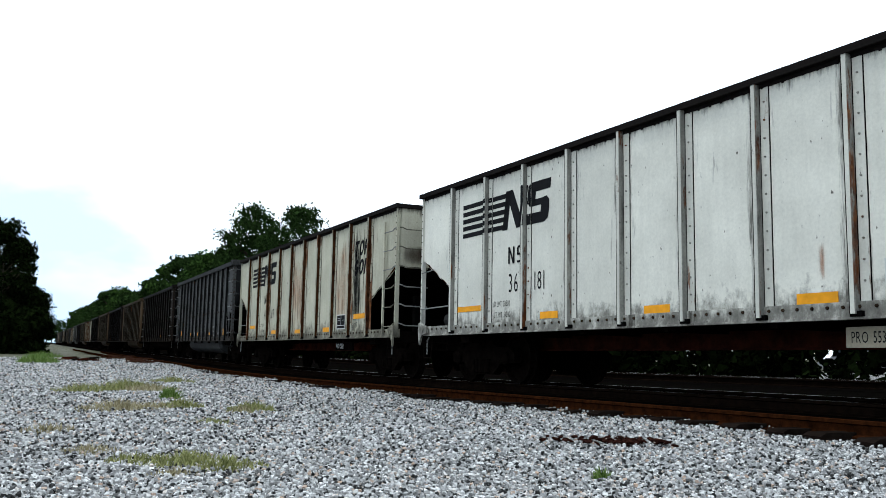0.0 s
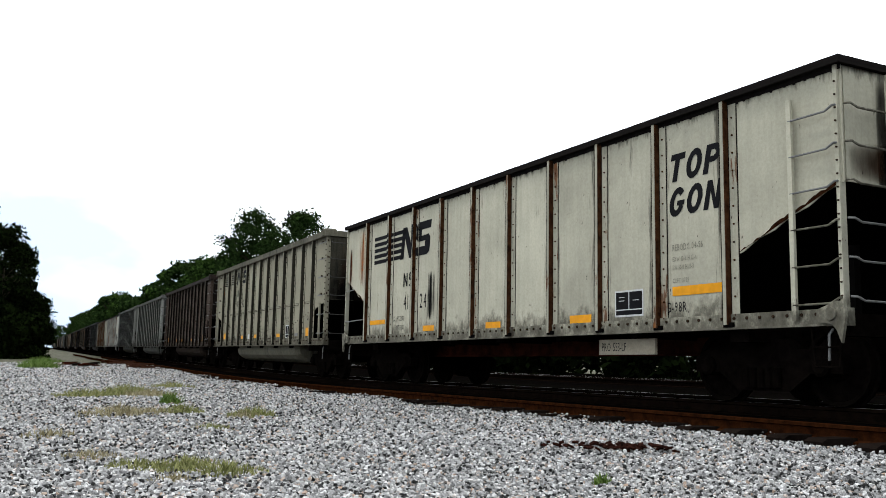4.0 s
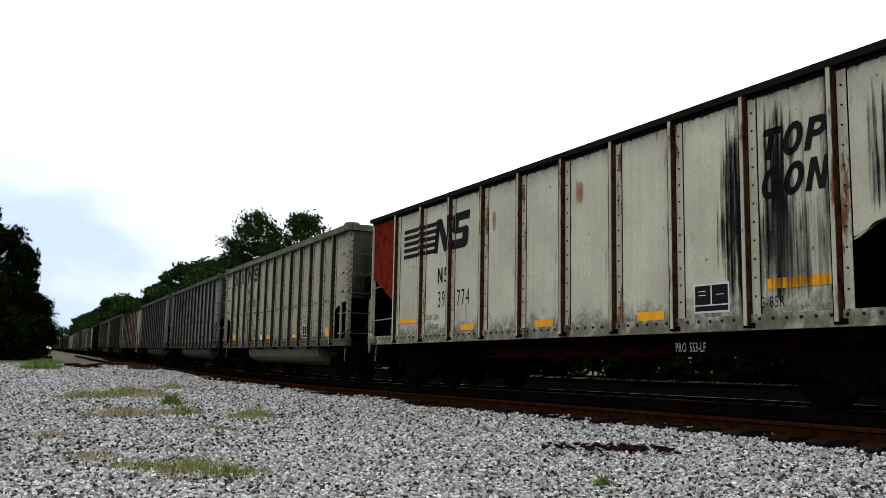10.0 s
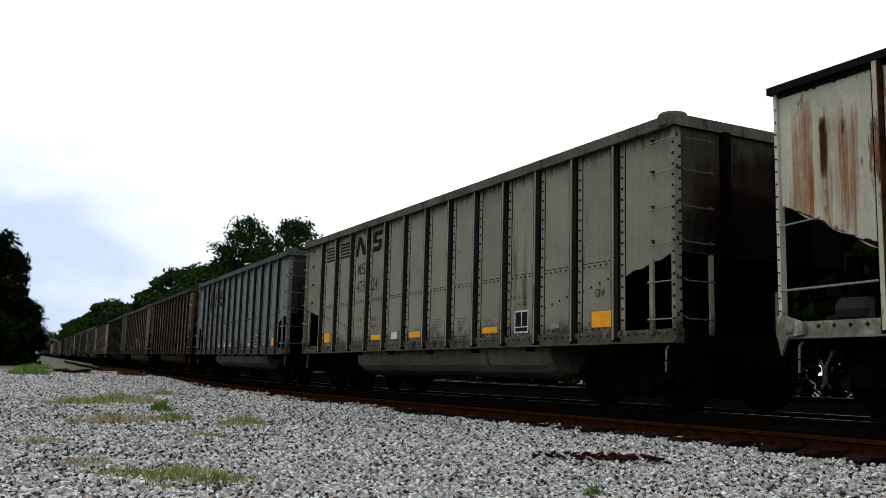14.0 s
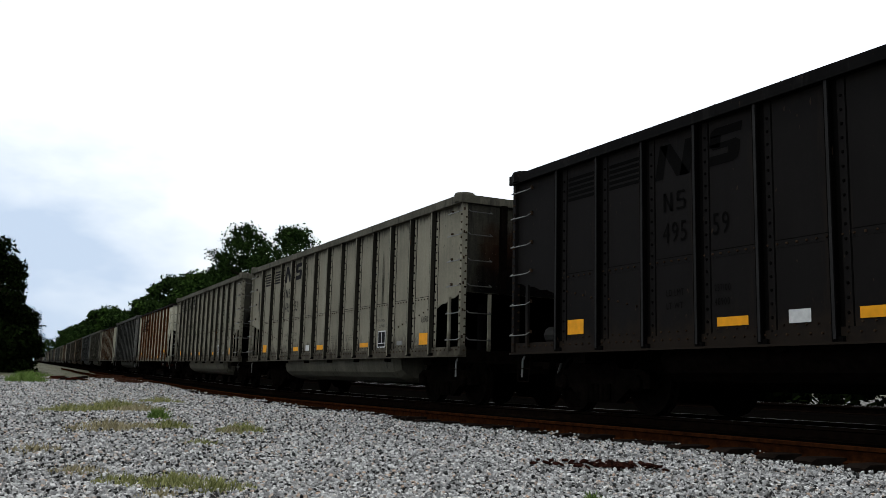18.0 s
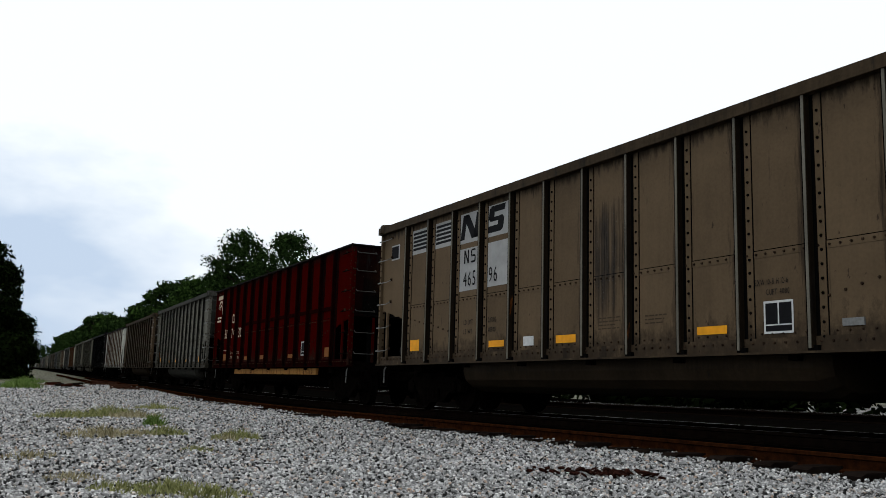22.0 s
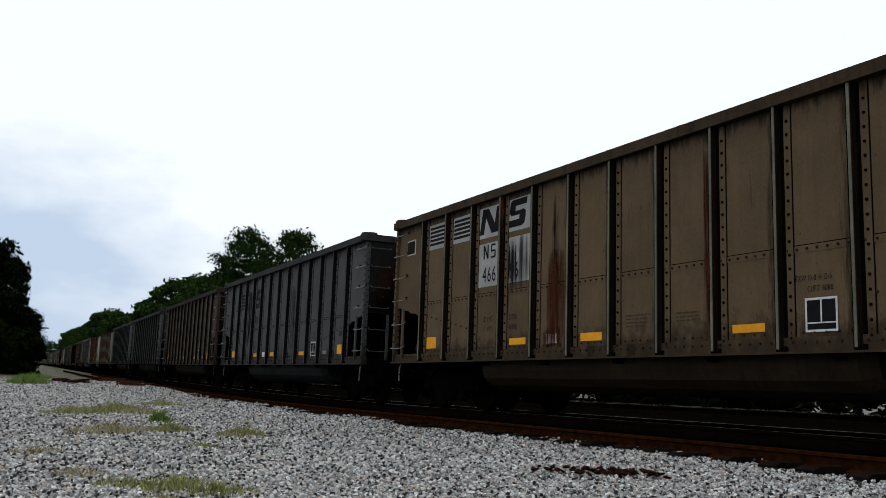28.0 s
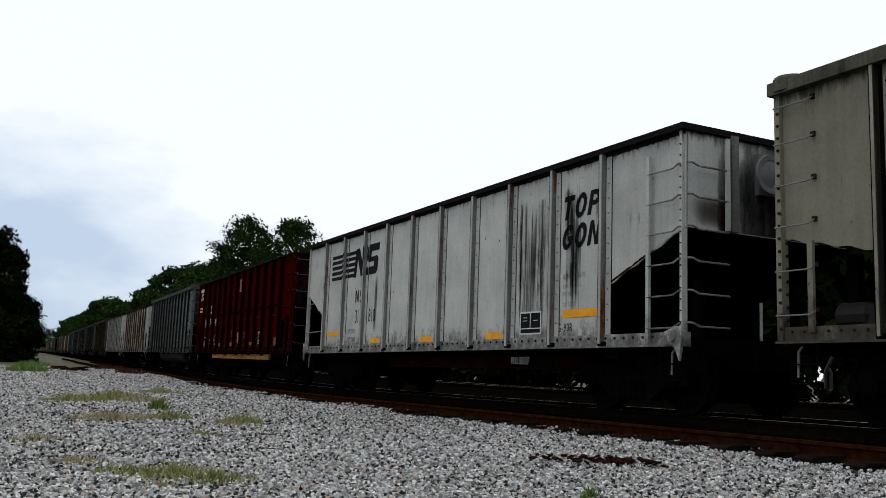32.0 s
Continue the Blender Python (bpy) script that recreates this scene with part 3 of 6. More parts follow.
def smear_material(name, color, lo, hi, fine=9.0, fade=0.24, end=False):
    """Thin dirt on paint: vertical streaks that thin out towards their edges and let the paint through."""
    if name in MATS:
        return MATS[name]
    g = Graph(name)
    streak = g.noise(g.coords((fine, fine, 0.3), 4.0), 1.0, 6, 0.7)
    blot_fac = g.noise(g.coords((1.6, 1.6, 0.9), 8.0), 1.6, 4, 0.6)
    co = g.node("TexCoord")
    sep = g.node("SeparateXYZ")
    g.link(co.outputs["Generated"], sep.inputs["Vector"])

    def calc(op, a, b):
        n = g.N.new("ShaderNodeMath")
        n.operation = op
        for i, v in enumerate((a, b)):
            if isinstance(v, (int, float)):
                n.inputs[i].default_value = v
            else:
                g.link(v, n.inputs[i])
        return n.outputs[0]

    edge = calc("MULTIPLY", calc("MULTIPLY", sep.outputs["X"], calc("SUBTRACT", 1.0, sep.outputs["X"])), 4.0)
    ends = calc("MULTIPLY", calc("MULTIPLY", sep.outputs["Z"], calc("SUBTRACT", 1.0, sep.outputs["Z"])), 4.0)
    if end:
        # on the end walls the darkening thins only towards the corner and the top
        edge, ends = calc("SUBTRACT", 1.0, sep.outputs["X"]), calc("SUBTRACT", 1.0, sep.outputs["Z"])
    body = calc("POWER", calc("MULTIPLY", edge, ends), 0.3)
    fac = calc("ADD", calc("MULTIPLY", streak, 0.75), calc("MULTIPLY", blot_fac, 0.25))
    fac = calc("ADD", fac, calc("MULTIPLY", calc("SUBTRACT", body, 1.0), fade))
    mask = g.ramp(fac, [(lo, grey(0.0)), (hi, grey(0.95))])
    m = g.done(color, 0.85, 0.0, 0.02)
    clear = g.N.new("ShaderNodeBsdfTransparent")
    mixer = g.N.new("ShaderNodeMixShader")
    g.link(mask, mixer.inputs[0])
    g.link(clear.outputs[0], mixer.inputs[1])
    g.link(g.b.outputs[0], mixer.inputs[2])
    g.link(mixer.outputs[0], g.N["Material Output"].inputs["Surface"])
    MATS[name] = m
    return m


BLACK_RUN = smear_material("black_runs", (0.006, 0.006, 0.006), 0.43, 0.54, 15.0)
GREY_RUN = smear_material("grey_runs", (0.024, 0.024, 0.024), 0.4, 0.6, 13.0)
RUST_RUN = smear_material("rust_runs", (0.27, 0.078, 0.011), 0.43, 0.66)
DARK_RUST_RUN = smear_material("dark_rust_runs", (0.045, 0.013, 0.005), 0.36, 0.54)
END_RUNS = {"d": smear_material("end_rust", (0.035, 0.015, 0.007), 0.2, 0.62, 1.6, 0.75), "k": smear_material("end_soot_shade", (0.004, 0.0036, 0.0033), 0.16, 0.42, 1.2, 0.42, True)}
# car: stains that set it apart, as (kind, bays from the first post, width in metres, lowest, highest)
STAINS = {
    -1: (("r", 4.5, 1.2, 1.1, 3.3), ("r", 7.5, 1.2, 1.1, 3.4), ("k", 8.4, 1.0, 1.1, 3.6), ("d", 2.0, 0.3, 1.1, 3.4)),
    0: (("d", 2.02, 0.3, 1.1, 2.3), ("d", 3.0, 0.2, 1.05, 1.5), ("r", 6.66, 0.1, 1.3, 1.75), ("d", 5.0, 0.2, 1.9, 3.3), ("d", 6.0, 0.2, 1.05, 1.6)),
    1: (("k", 8.5, 0.95, 1.7, 3.4), ("k", 9.5, 1.0, 1.02, 3.5), ("k", 9.5, 0.95, 1.0, 3.1), ("k", 10.5, 1.0, 1.02, 3.5), ("k", 10.5, 0.95, 1.0, 3.2), ("k", 11.5, 0.95, 1.02, 3.4), ("k", 11.4, 0.8, 1.5, 3.3)),
    2: (("g", 6.5, 0.5, 1.2, 2.6),), 3: (("k", 11.5, 0.9, 1.5, 3.2), ("k", 9.4, 0.3, 2.3, 2.6)),
    4: (("d", 8.95, 0.2, 1.1, 3.6), ("d", 6.95, 0.16, 1.1, 2.4)),
    5: (("r", -0.3, 0.4, 2.2, 3.6), ("d", -0.85, 0.2, 2.3, 3.2), ("d", 1.0, 0.3, 1.1, 3.3), ("k", 2.6, 0.5, 1.3, 2.3)), 7: (("d", 3.5, 0.5, 1.1, 2.4), ("k", 8.5, 0.6, 1.2, 2.8)),
    8: (("g", 0.5, 0.7, 2.1, 3.4), ("d", 0.5, 0.6, 1.1, 1.6), ("k", 2.56, 0.12, 1.05, 3.2), ("g", 5.55, 0.75, 1.2, 3.5), ("g", 5.5, 0.5, 1.6, 3.2), ("g", 7.45, 0.6, 1.6, 3.5), ("g", 7.5, 0.4, 2.2, 3.3), ("g", 8.5, 0.9, 1.2, 2.6)),
    9: (("k", 0.5, 0.5, 1.1, 3.4), ("g", 2.35, 0.4, 1.5, 3.3), ("k", 2.9, 0.2, 1.1, 3.5), ("g", 3.4, 0.3, 1.6, 3.3), ("g", 6.55, 0.7, 1.4, 3.5), ("k", 7.8, 0.5, 1.1, 3.4), ("k", 8.5, 1.1, 1.1, 3.55), ("r", 9.2, 0.16, 2.3, 3.5), ("r", 9.55, 0.12, 2.6, 3.6), ("d", 7.1, 0.3, 1.0, 2.2)),
    10: (("k", 7.3, 0.35, 1.3, 3.4), ("k", 8.4, 0.4, 1.3, 3.2), ("g", 6.4, 0.4, 1.4, 3.0)),
    11: (("k", 5.75, 0.1, 1.4, 3.1), ("k", 6.7, 0.08, 1.5, 2.0), ("k", 6.9, 0.06, 1.6, 1.9)),
    12: (("k", 2.45, 0.3, 1.05, 2.5), ("k", 5.1, 0.12, 1.3, 3.4), ("k", 6.1, 0.12, 1.1, 3.0), ("g", 3.5, 0.7, 1.05, 1.5), ("d", 7.9, 0.2, 1.1, 3.5)),
    13: (("k", 7.75, 0.6, 1.1, 3.5), ("k", 7.85, 0.4, 1.1, 3.6), ("k", 8.4, 0.9, 1.2, 3.6), ("g", 8.5, 1.1, 1.2, 2.4), ("k", 9.5, 0.5, 1.1, 3.5), ("r", 5.35, 0.3, 2.9, 3.3), ("r", 3.3, 0.2, 2.8, 3.2)),
    14: (("k", 2.2, 0.3, 2.4, 3.6), ("g", 6.5, 0.5, 1.2, 2.8)), 15: (("d", 5.9, 0.2, 1.1, 3.4), ("d", 9.5, 0.8, 1.1, 1.8)),
    16: (("k", 2.85, 0.4, 1.0, 3.7), ("k", 2.85, 0.36, 1.0, 3.7), ("d", 3.5, 0.9, 1.0, 2.0), ("d", 2.4, 0.8, 1.0, 2.2), ("d", 5.5, 2.6, 1.0, 1.7), ("d", 8.5, 2.6, 1.0, 1.8)),
    17: (("k", 0.65, 0.4, 1.9, 3.6), ("k", 1.5, 0.5, 2.5, 3.5), ("k", 1.2, 0.3, 2.2, 3.4), ("d", 0.4, 0.4, 1.05, 1.6), ("k", 10.9, 0.3, 1.4, 3.3)),
    18: (("k", 4.12, 0.16, 1.3, 3.6), ("g", 9.3, 0.2, 1.3, 3.3), ("g", 9.6, 0.15, 1.3, 3.2)),
    19: (("r", -0.55, 1.2, 1.6, 3.6), ("r", -0.35, 0.5, 1.7, 3.4), ("r", -0.75, 0.4, 2.0, 3.65), ("d", -0.55, 0.12, 2.6, 3.3), ("r", 0.4, 1.0, 1.1, 1.9), ("d", 1.0, 0.3, 1.1, 3.3), ("k", -0.35, 0.08, 3.0, 3.25)),
    21: tuple(("r", i + 0.5, 1.1, 1.1, 3.6) for i in range(9)) + tuple(("d", i + 0.1, 0.4, 1.1, 3.5) for i in range(9)),
    22: (("k", 5.7, 0.14, 1.4, 3.3), ("k", 7.7, 0.2, 1.3, 3.5), ("k", 0.8, 0.7, 2.9, 3.7), ("g", 3.1, 0.2, 1.2, 3.0)),
    23: (("k", -0.5, 0.24, 2.4, 3.2), ("k", -0.42, 0.16, 2.1, 2.8), ("g", 2.2, 0.3, 1.5, 3.4), ("k", 9.5, 0.15, 1.6, 3.3)),
    25: (("g", 1.6, 0.4, 1.2, 3.5), ("g", 2.35, 0.4, 1.1, 3.5), ("g", 2.4, 0.3, 1.1, 3.6), ("g", 7.2, 0.4, 1.5, 3.5), ("g", 7.6, 0.4, 1.5, 3.5), ("d", 6.05, 0.2, 1.0, 2.2), ("d", 5.0, 0.2, 1.0, 1.8), ("g", 8.5, 0.6, 2.2, 3.6)),
    26: (("k", 3.1, 0.24, 1.1, 3.4), ("k", 10.4, 0.4, 1.3, 3.3), ("g", 8.5, 0.3, 1.3, 3.0)), 29: (("g", 6.5, 0.8, 1.3, 3.2),),
    30: (("k", 7.25, 0.1, 1.1, 3.4), ("k", 7.45, 0.06, 1.3, 3.3), ("k", 8.3, 0.1, 1.2, 3.3), ("k", 8.55, 0.08, 1.3, 3.2), ("g", 6.5, 0.3, 1.2, 2.8)),
    31: (("r", -0.62, 0.3, 2.4, 3.7), ("r", -0.3, 0.34, 1.8, 3.7), ("r", -0.4, 0.8, 1.6, 2.6)) + tuple(("r", i + 0.55, 0.9, 1.6, 3.6) for i in range(9)) + (("d", 7.5, 0.5, 2.0, 3.5), ("d", 1.1, 0.3, 1.2, 3.4)),
    32: (("r", -0.55, 1.2, 1.9, 3.65), ("r", -0.5, 1.1, 2.0, 3.6), ("d", -0.6, 1.1, 1.9, 3.6), ("k", 1.45, 0.3, 1.2, 3.2), ("k", 0.9, 0.3, 1.1, 3.2), ("g", 3.4, 0.3, 1.2, 3.4), ("g", 4.5, 0.5, 1.2, 3.5), ("k", 5.05, 0.3, 1.1, 3.5), ("g", 5.6, 0.5, 1.2, 3.5), ("k", 6.5, 0.4, 1.2, 3.5), ("g", 7.6, 0.7, 1.2, 3.5), ("d", 0.0, 0.3, 1.1, 3.6)),
    33: (("k", 0.7, 0.08, 1.4, 2.7), ("k", 1.6, 0.1, 1.2, 2.9), ("k", 2.25, 0.1, 1.1, 2.6), ("k", 10.6, 0.14, 1.2, 3.1), ("k", 10.8, 0.1, 1.3, 2.9), ("g", 1.5, 0.6, 1.05, 1.7)),
    34: (("k", 1.2, 0.4, 2.9, 3.6), ("k", 2.4, 0.12, 2.4, 3.2), ("g", 5.5, 0.5, 1.2, 2.8)), 36: (("k", 2.5, 0.5, 1.4, 3.2), ("g", 7.5, 0.6, 1.3, 3.2)),
    37: (("k", 3.3, 0.4, 2.1, 2.9), ("g", 3.5, 0.8, 2.0, 3.0), ("k", 4.6, 0.24, 1.3, 3.5), ("d", 4.6, 0.5, 1.1, 2.6), ("d", 7.9, 0.2, 1.1, 3.5), ("d", 4.5, 0.5, 1.05, 1.4)),
    39: tuple(("r", i + 0.5, 0.9, 1.2, 3.6) for i in range(0, 9, 2)) + tuple(("g", i + 0.5, 0.8, 1.2, 3.5) for i in range(9)) + (("d", 7.8, 0.7, 1.2, 3.6), ("d", 8.6, 0.9, 1.3, 3.6), ("k", 6.4, 0.4, 1.3, 3.4), ("k", 2.5, 0.4, 1.4, 3.3), ("r", 8.5, 0.9, 1.2, 3.0)),
    40: (("k", 2.2, 0.2, 1.2, 2.2), ("k", 3.1, 0.2, 1.3, 2.9), ("k", 2.9, 0.1, 1.2, 2.4), ("k", 3.55, 0.2, 1.1, 2.3), ("k", 4.2, 0.2, 1.05, 2.2), ("k", 1.5, 0.3, 2.6, 3.4), ("g", 1.3, 0.5, 1.5, 3.2), ("g", 4.5, 0.5, 1.3, 3.4), ("k", 4.5, 0.2, 2.6, 3.2)),
    42: (("k", 7.3, 0.3, 1.2, 3.5), ("k", 7.7, 0.3, 1.2, 3.5), ("k", 8.4, 0.5, 1.3, 3.5), ("g", 7.5, 1.0, 1.2, 3.3), ("g", 2.5, 0.3, 1.3, 2.6)),
}
RUNS = {"k": (BLACK_RUN, "black grime runs down the side"), "g": (GREY_RUN, "grey soot smear on the side"),
        "r": (RUST_RUN, "orange rust runs down the side"), "d": (DARK_RUST_RUN, "dark brown rust runs down the side")}


def slope_edge(k, u):
    """Height of the cut lower edge of the end panels, u metres behind the front corner."""
    last = k.ribs[-1]
    f = 1 - u / k.first if u < k.first else (u - last) / (2 * k.half - last) if u > last else -1.0
    return 0.0 if f < 0 else k.zr + (k.zc - k.zr) * f + 0.02


def stains(car, n, k):
    """Thin skins of dirt that lie over the painted panels."""
    for i, (kind, bay, wide, low, high) in enumerate(STAINS.get(n, ())):
        u = k.first + k.pitch * bay
        y = 1.5572 + 0.0006 * i
        u0, u1 = max(u - wide / 2, 0.08), min(u + wide / 2, 2 * k.half - 0.08)
        skin = Mesh().add([(k.half - u1, y, max(low, slope_edge(k, u1))), (k.half - u0, y, max(low, slope_edge(k, u0))), (k.half - u0, y + 0.0001, high), (k.half - u1, y + 0.0001, high)], [(0, 1, 2, 3)])
        part("stain", skin, RUNS[kind][0], car, RUNS[kind][1])


def edge_rust(car, n, k, deep):
    """The ragged rust that eats up from the cut edge of an end panel."""
    rng = random.Random(60 + n)
    for a, b in ((0.08, k.first - 0.07), (k.ribs[-1] + 0.07, 2 * k.half - 0.08)):
        count, high = 48, 0.4
        us = [a + (b - a) * i / count for i in range(count + 1)]
        low = [(k.half - u, 1.5562, slope_edge(k, u) - 0.01) for u in us]
        top = []
        for x, y, z in low:
            high = min(1.0, max(0.1, high + rng.uniform(-0.3, 0.3)))
            top.append((x, y, z + deep * high))
        c = count + 1
        m = Mesh().add(low + top, [(i + 1, i, i + c, i + c + 1) for i in range(count)])
        part("edge_rust", m, rusty("edge_rust", (0.003, 0.0016, 0.001), (0.034, 0.0125, 0.005), 14), car, "ragged rust along the cut edge of the end panel")


# what passes: pattern, paint, number halves, rust, soot, marks
WHITES, CREAMS, BRIGHT = (0.47, 0.465, 0.43), (0.48, 0.455, 0.35), (0.67, 0.648, 0.565)
LIGHT, GREY, BEIGE, BLUE, MID = (0.238, 0.238, 0.214), (0.16, 0.158, 0.142), (0.21, 0.195, 0.147), (0.106, 0.112, 0.108), (0.075, 0.075, 0.073)
SAND, FAWN = (0.29, 0.268, 0.195), (0.21, 0.165, 0.11)
TAWNY, UMBER, STEEL, DUSK, DULL, CHALK = (0.112, 0.077, 0.044), (0.062, 0.045, 0.035), (0.15, 0.154, 0.146), (0.13, 0.124, 0.1), (0.285, 0.268, 0.212), (0.4, 0.385, 0.325)
BROWN, DARK, SOOT, RED = (0.09, 0.06, 0.035), (0.018, 0.014, 0.0115), (0.0085, 0.0075, 0.007), (0.04, 0.0012, 0.0008)
CARS = {
    -1: ("T", CREAMS, "41", "107", 0.55, 0.3, ""), 0: ("T", BRIGHT, "36", "181", 0.25, 0.1, ""),
    1: ("B", LIGHT, "530", "46", 0.1, 0.35, "wide"), 2: ("B", LIGHT, "534", "15", 0.05, 0.25, "wide"),
    3: ("B", UMBER, "516", "00", 0.05, 0.3, "faded"), 4: ("B", SAND, "499", "42", 0.05, 0.1, ""),
    5: ("T", CREAMS, "41", "24", 0.45, 0.25, ""), 6: ("B", DARK, "", "", 0.05, 0.3, "faded"),
    7: ("B", BEIGE, "505", "45", 0.1, 0.3, ""), 8: ("B", GREY, "531", "09", 0.08, 0.45, "wide"),
    9: ("T", CHALK, "4", "500", 0.6, 0.3, ""), 10: ("B", GREY, "523", "02", 0.05, 0.35, "wide"),
    11: ("B", GREY, "52", "62", 0.1, 0.35, "wide"), 12: ("B", SAND, "480", "80", 0.1, 0.35, ""),
    13: ("T", CREAMS, "39", "774", 0.4, 0.3, "red_end"), 14: ("B", DUSK, "498", "36", 0.05, 0.25, ""),
    15: ("B", FAWN, "466", "33", 0.05, 0.2, "patch scrawl"), 16: ("B", BROWN, "466", "04", 0.3, 0.3, "patch"),
    17: ("B", STEEL, "513", "24", 0.05, 0.2, "wide"), 18: ("B", BEIGE, "473", "24", 0.05, 0.25, ""),
    19: ("T", CREAMS, "0", "932", 0.55, 0.2, "rust_end"), 20: ("B", GREY, "", "", 0.1, 0.4, ""),
    21: ("T", CREAMS, "21", "644", 0.95, 0.3, ""), 22: ("B", BEIGE, "499", "17", 0.1, 0.4, ""),
    23: ("B", BEIGE, "495", "53", 0.08, 0.35, ""), 24: ("B", SOOT, "495", "59", 0.0, 0.2, "faded"),
    25: ("T", BRIGHT, "38", "160", 0.4, 0.35, "blots"), 26: ("B", BROWN, "465", "55", 0.05, 0.3, "patch"),
    27: ("B", DUSK, "49", "84", 0.05, 0.2, ""), 28: ("R", RED, "507430", "", 0.0, 0.3, ""),
    29: ("B", TAWNY, "465", "96", 0.05, 0.2, "patch"), 30: ("B", LIGHT, "503", "46", 0.1, 0.35, ""),
    31: ("T", CREAMS, "20", "057", 0.75, 0.2, ""), 32: ("T", DULL, "41", "116", 0.45, 0.3, "rust_end"),
    33: ("B", BLUE, "534", "03", 0.05, 0.35, "wide"), 34: ("B", MID, "479", "72", 0.05, 0.35, ""),
    35: ("B", UMBER, "", "", 0.1, 0.3, ""), 36: ("B", MID, "52", "83", 0.08, 0.3, "wide"),
    37: ("B", TAWNY, "466", "96", 0.12, 0.25, "patch"), 38: ("T", WHITES, "42", "502", 0.3, 0.15, "spots"),
    39: ("T", WHITES, "38", "166", 0.66, 0.4, "tags"), 40: ("B", BLUE, "510", "32", 0.05, 0.4, "wide"),
    41: ("R", RED, "507641", "", 0.0, 0.3, "notice"), 42: ("T", WHITES, "31", "810", 0.2, 0.3, ""),
    43: ("B", BEIGE, "", "", 0.05, 0.3, ""), 44: ("B", GREY, "", "", 0.05, 0.3, ""),
    -2: ("B", MID, "", "", 0.05, 0.4, ""), -3: ("B", DARK, "", "", 0.05, 0.3, "faded"), -4: ("B", BROWN, "", "", 0.05, 0.3, "faded"),
    -5: ("B", DARK, "", "", 0.05, 0.3, "faded"), -6: ("B", BROWN, "", "", 0.05, 0.3, "faded")}
for far_n in range(-7, -24, -1):
    CARS[far_n] = (("B", (DARK, BROWN, MID, DARK, GREY)[far_n % 5], "", "", 0.05, 0.3, "faded") if far_n % 4 else ("T", CREAMS, "", "", 0.4, 0.3, ""))
COLOUR_WORDS = {FAWN: "fawn-brown", SAND: "sandy beige", TAWNY: "tawny brown", UMBER: "umber-brown", STEEL: "steel-grey", DUSK: "dusky beige", DULL: "dull-white", CHALK: "chalk-white", WHITES: "white", BRIGHT: "white", CREAMS: "cream", LIGHT: "light grey", GREY: "grey", BEIGE: "beige-grey", BLUE: "green-grey", MID: "dark grey",
                BROWN: "brown", DARK: "dark brown", SOOT: "soot-black", RED: "dark red"}


MARK_A = [[(0, 0), (0.2, 0), (0.2, 1), (0, 1)], [(0, 1), (0.26, 1), (0.84, 0), (0.54, 0)], [(0.62, 0), (0.86, 0), (0.86, 1), (0.62, 1)]]
MARK_B = [[(0, 0), (0.72, 0), (0.84, 0.08), (0.86, 0.26), (0.0, 0.26)], [(0.54, 0.26), (0.86, 0.26), (0.84, 0.5), (0.72, 0.6), (0.54, 0.58)], [(0.12, 0.42), (0.54, 0.42), (0.54, 0.58), (0.0, 0.58)],
          [(0.0, 0.5), (0.3, 0.46), (0.3, 0.8), (0.0, 0.8)], [(0.0, 0.76), (0.84, 0.76), (0.84, 1.0), (0.12, 1.0), (0.0, 0.92)]]
THIN_A = [[(0, 0), (0.2, 0), (0.2, 1), (0, 1)], [(0, 1), (0.2, 1), (0.8, 0), (0.6, 0)], [(0.6, 0), (0.8, 0), (0.8, 1), (0.6, 1)]]
THIN_B = [[(0, 0.06), (0.1, 0), (0.65, 0), (0.78, 0.08), (0.78, 0.13), (0, 0.13)], [(0.6, 0.13), (0.78, 0.13), (0.78, 0.44), (0.62, 0.5)], [(0.06, 0.44), (0.74, 0.44), (0.66, 0.57), (0.06, 0.57)],
          [(0.02, 0.5), (0.2, 0.5), (0.2, 0.87), (0.02, 0.87)], [(0.02, 0.87), (0.76, 0.87), (0.76, 0.93), (0.66, 1), (0.12, 1)]]


THIN_C = [[(0, 0.1), (0.1, 0), (0.22, 0), (0.22, 1), (0.1, 1), (0, 0.9)], [(0.22, 0), (0.7, 0), (0.78, 0.08), (0.78, 0.16), (0.22, 0.16)], [(0.22, 0.84), (0.78, 0.84), (0.78, 0.92), (0.7, 1), (0.22, 1)]]
THIN_D = [[(0, 0), (0.22, 0), (0.22, 1), (0, 1)], [(0.22, 0.42), (0.7, 0.42), (0.78, 0.5), (0.78, 0.56), (0.22, 0.56)], [(0.22, 0.86), (0.78, 0.86), (0.78, 0.92), (0.7, 1), (0.22, 1)],
          [(0.56, 0.56), (0.78, 0.56), (0.78, 0.86), (0.56, 0.86)], [(0.56, 0), (0.8, 0), (0.56, 0.42), (0.34, 0.42)]]


def owner_mark(m, u, z, w, h, half, y=1.5612, pair=(THIN_A, THIN_B)):
    """The small owner's mark: two plain upright block shapes."""
    for k, shapes in enumerate(pair):
        for sh in shapes:
            quad(m, [(u + k * w * 0.56 + a * w * 0.5, z + c * h) for a, c in sh], half, y)


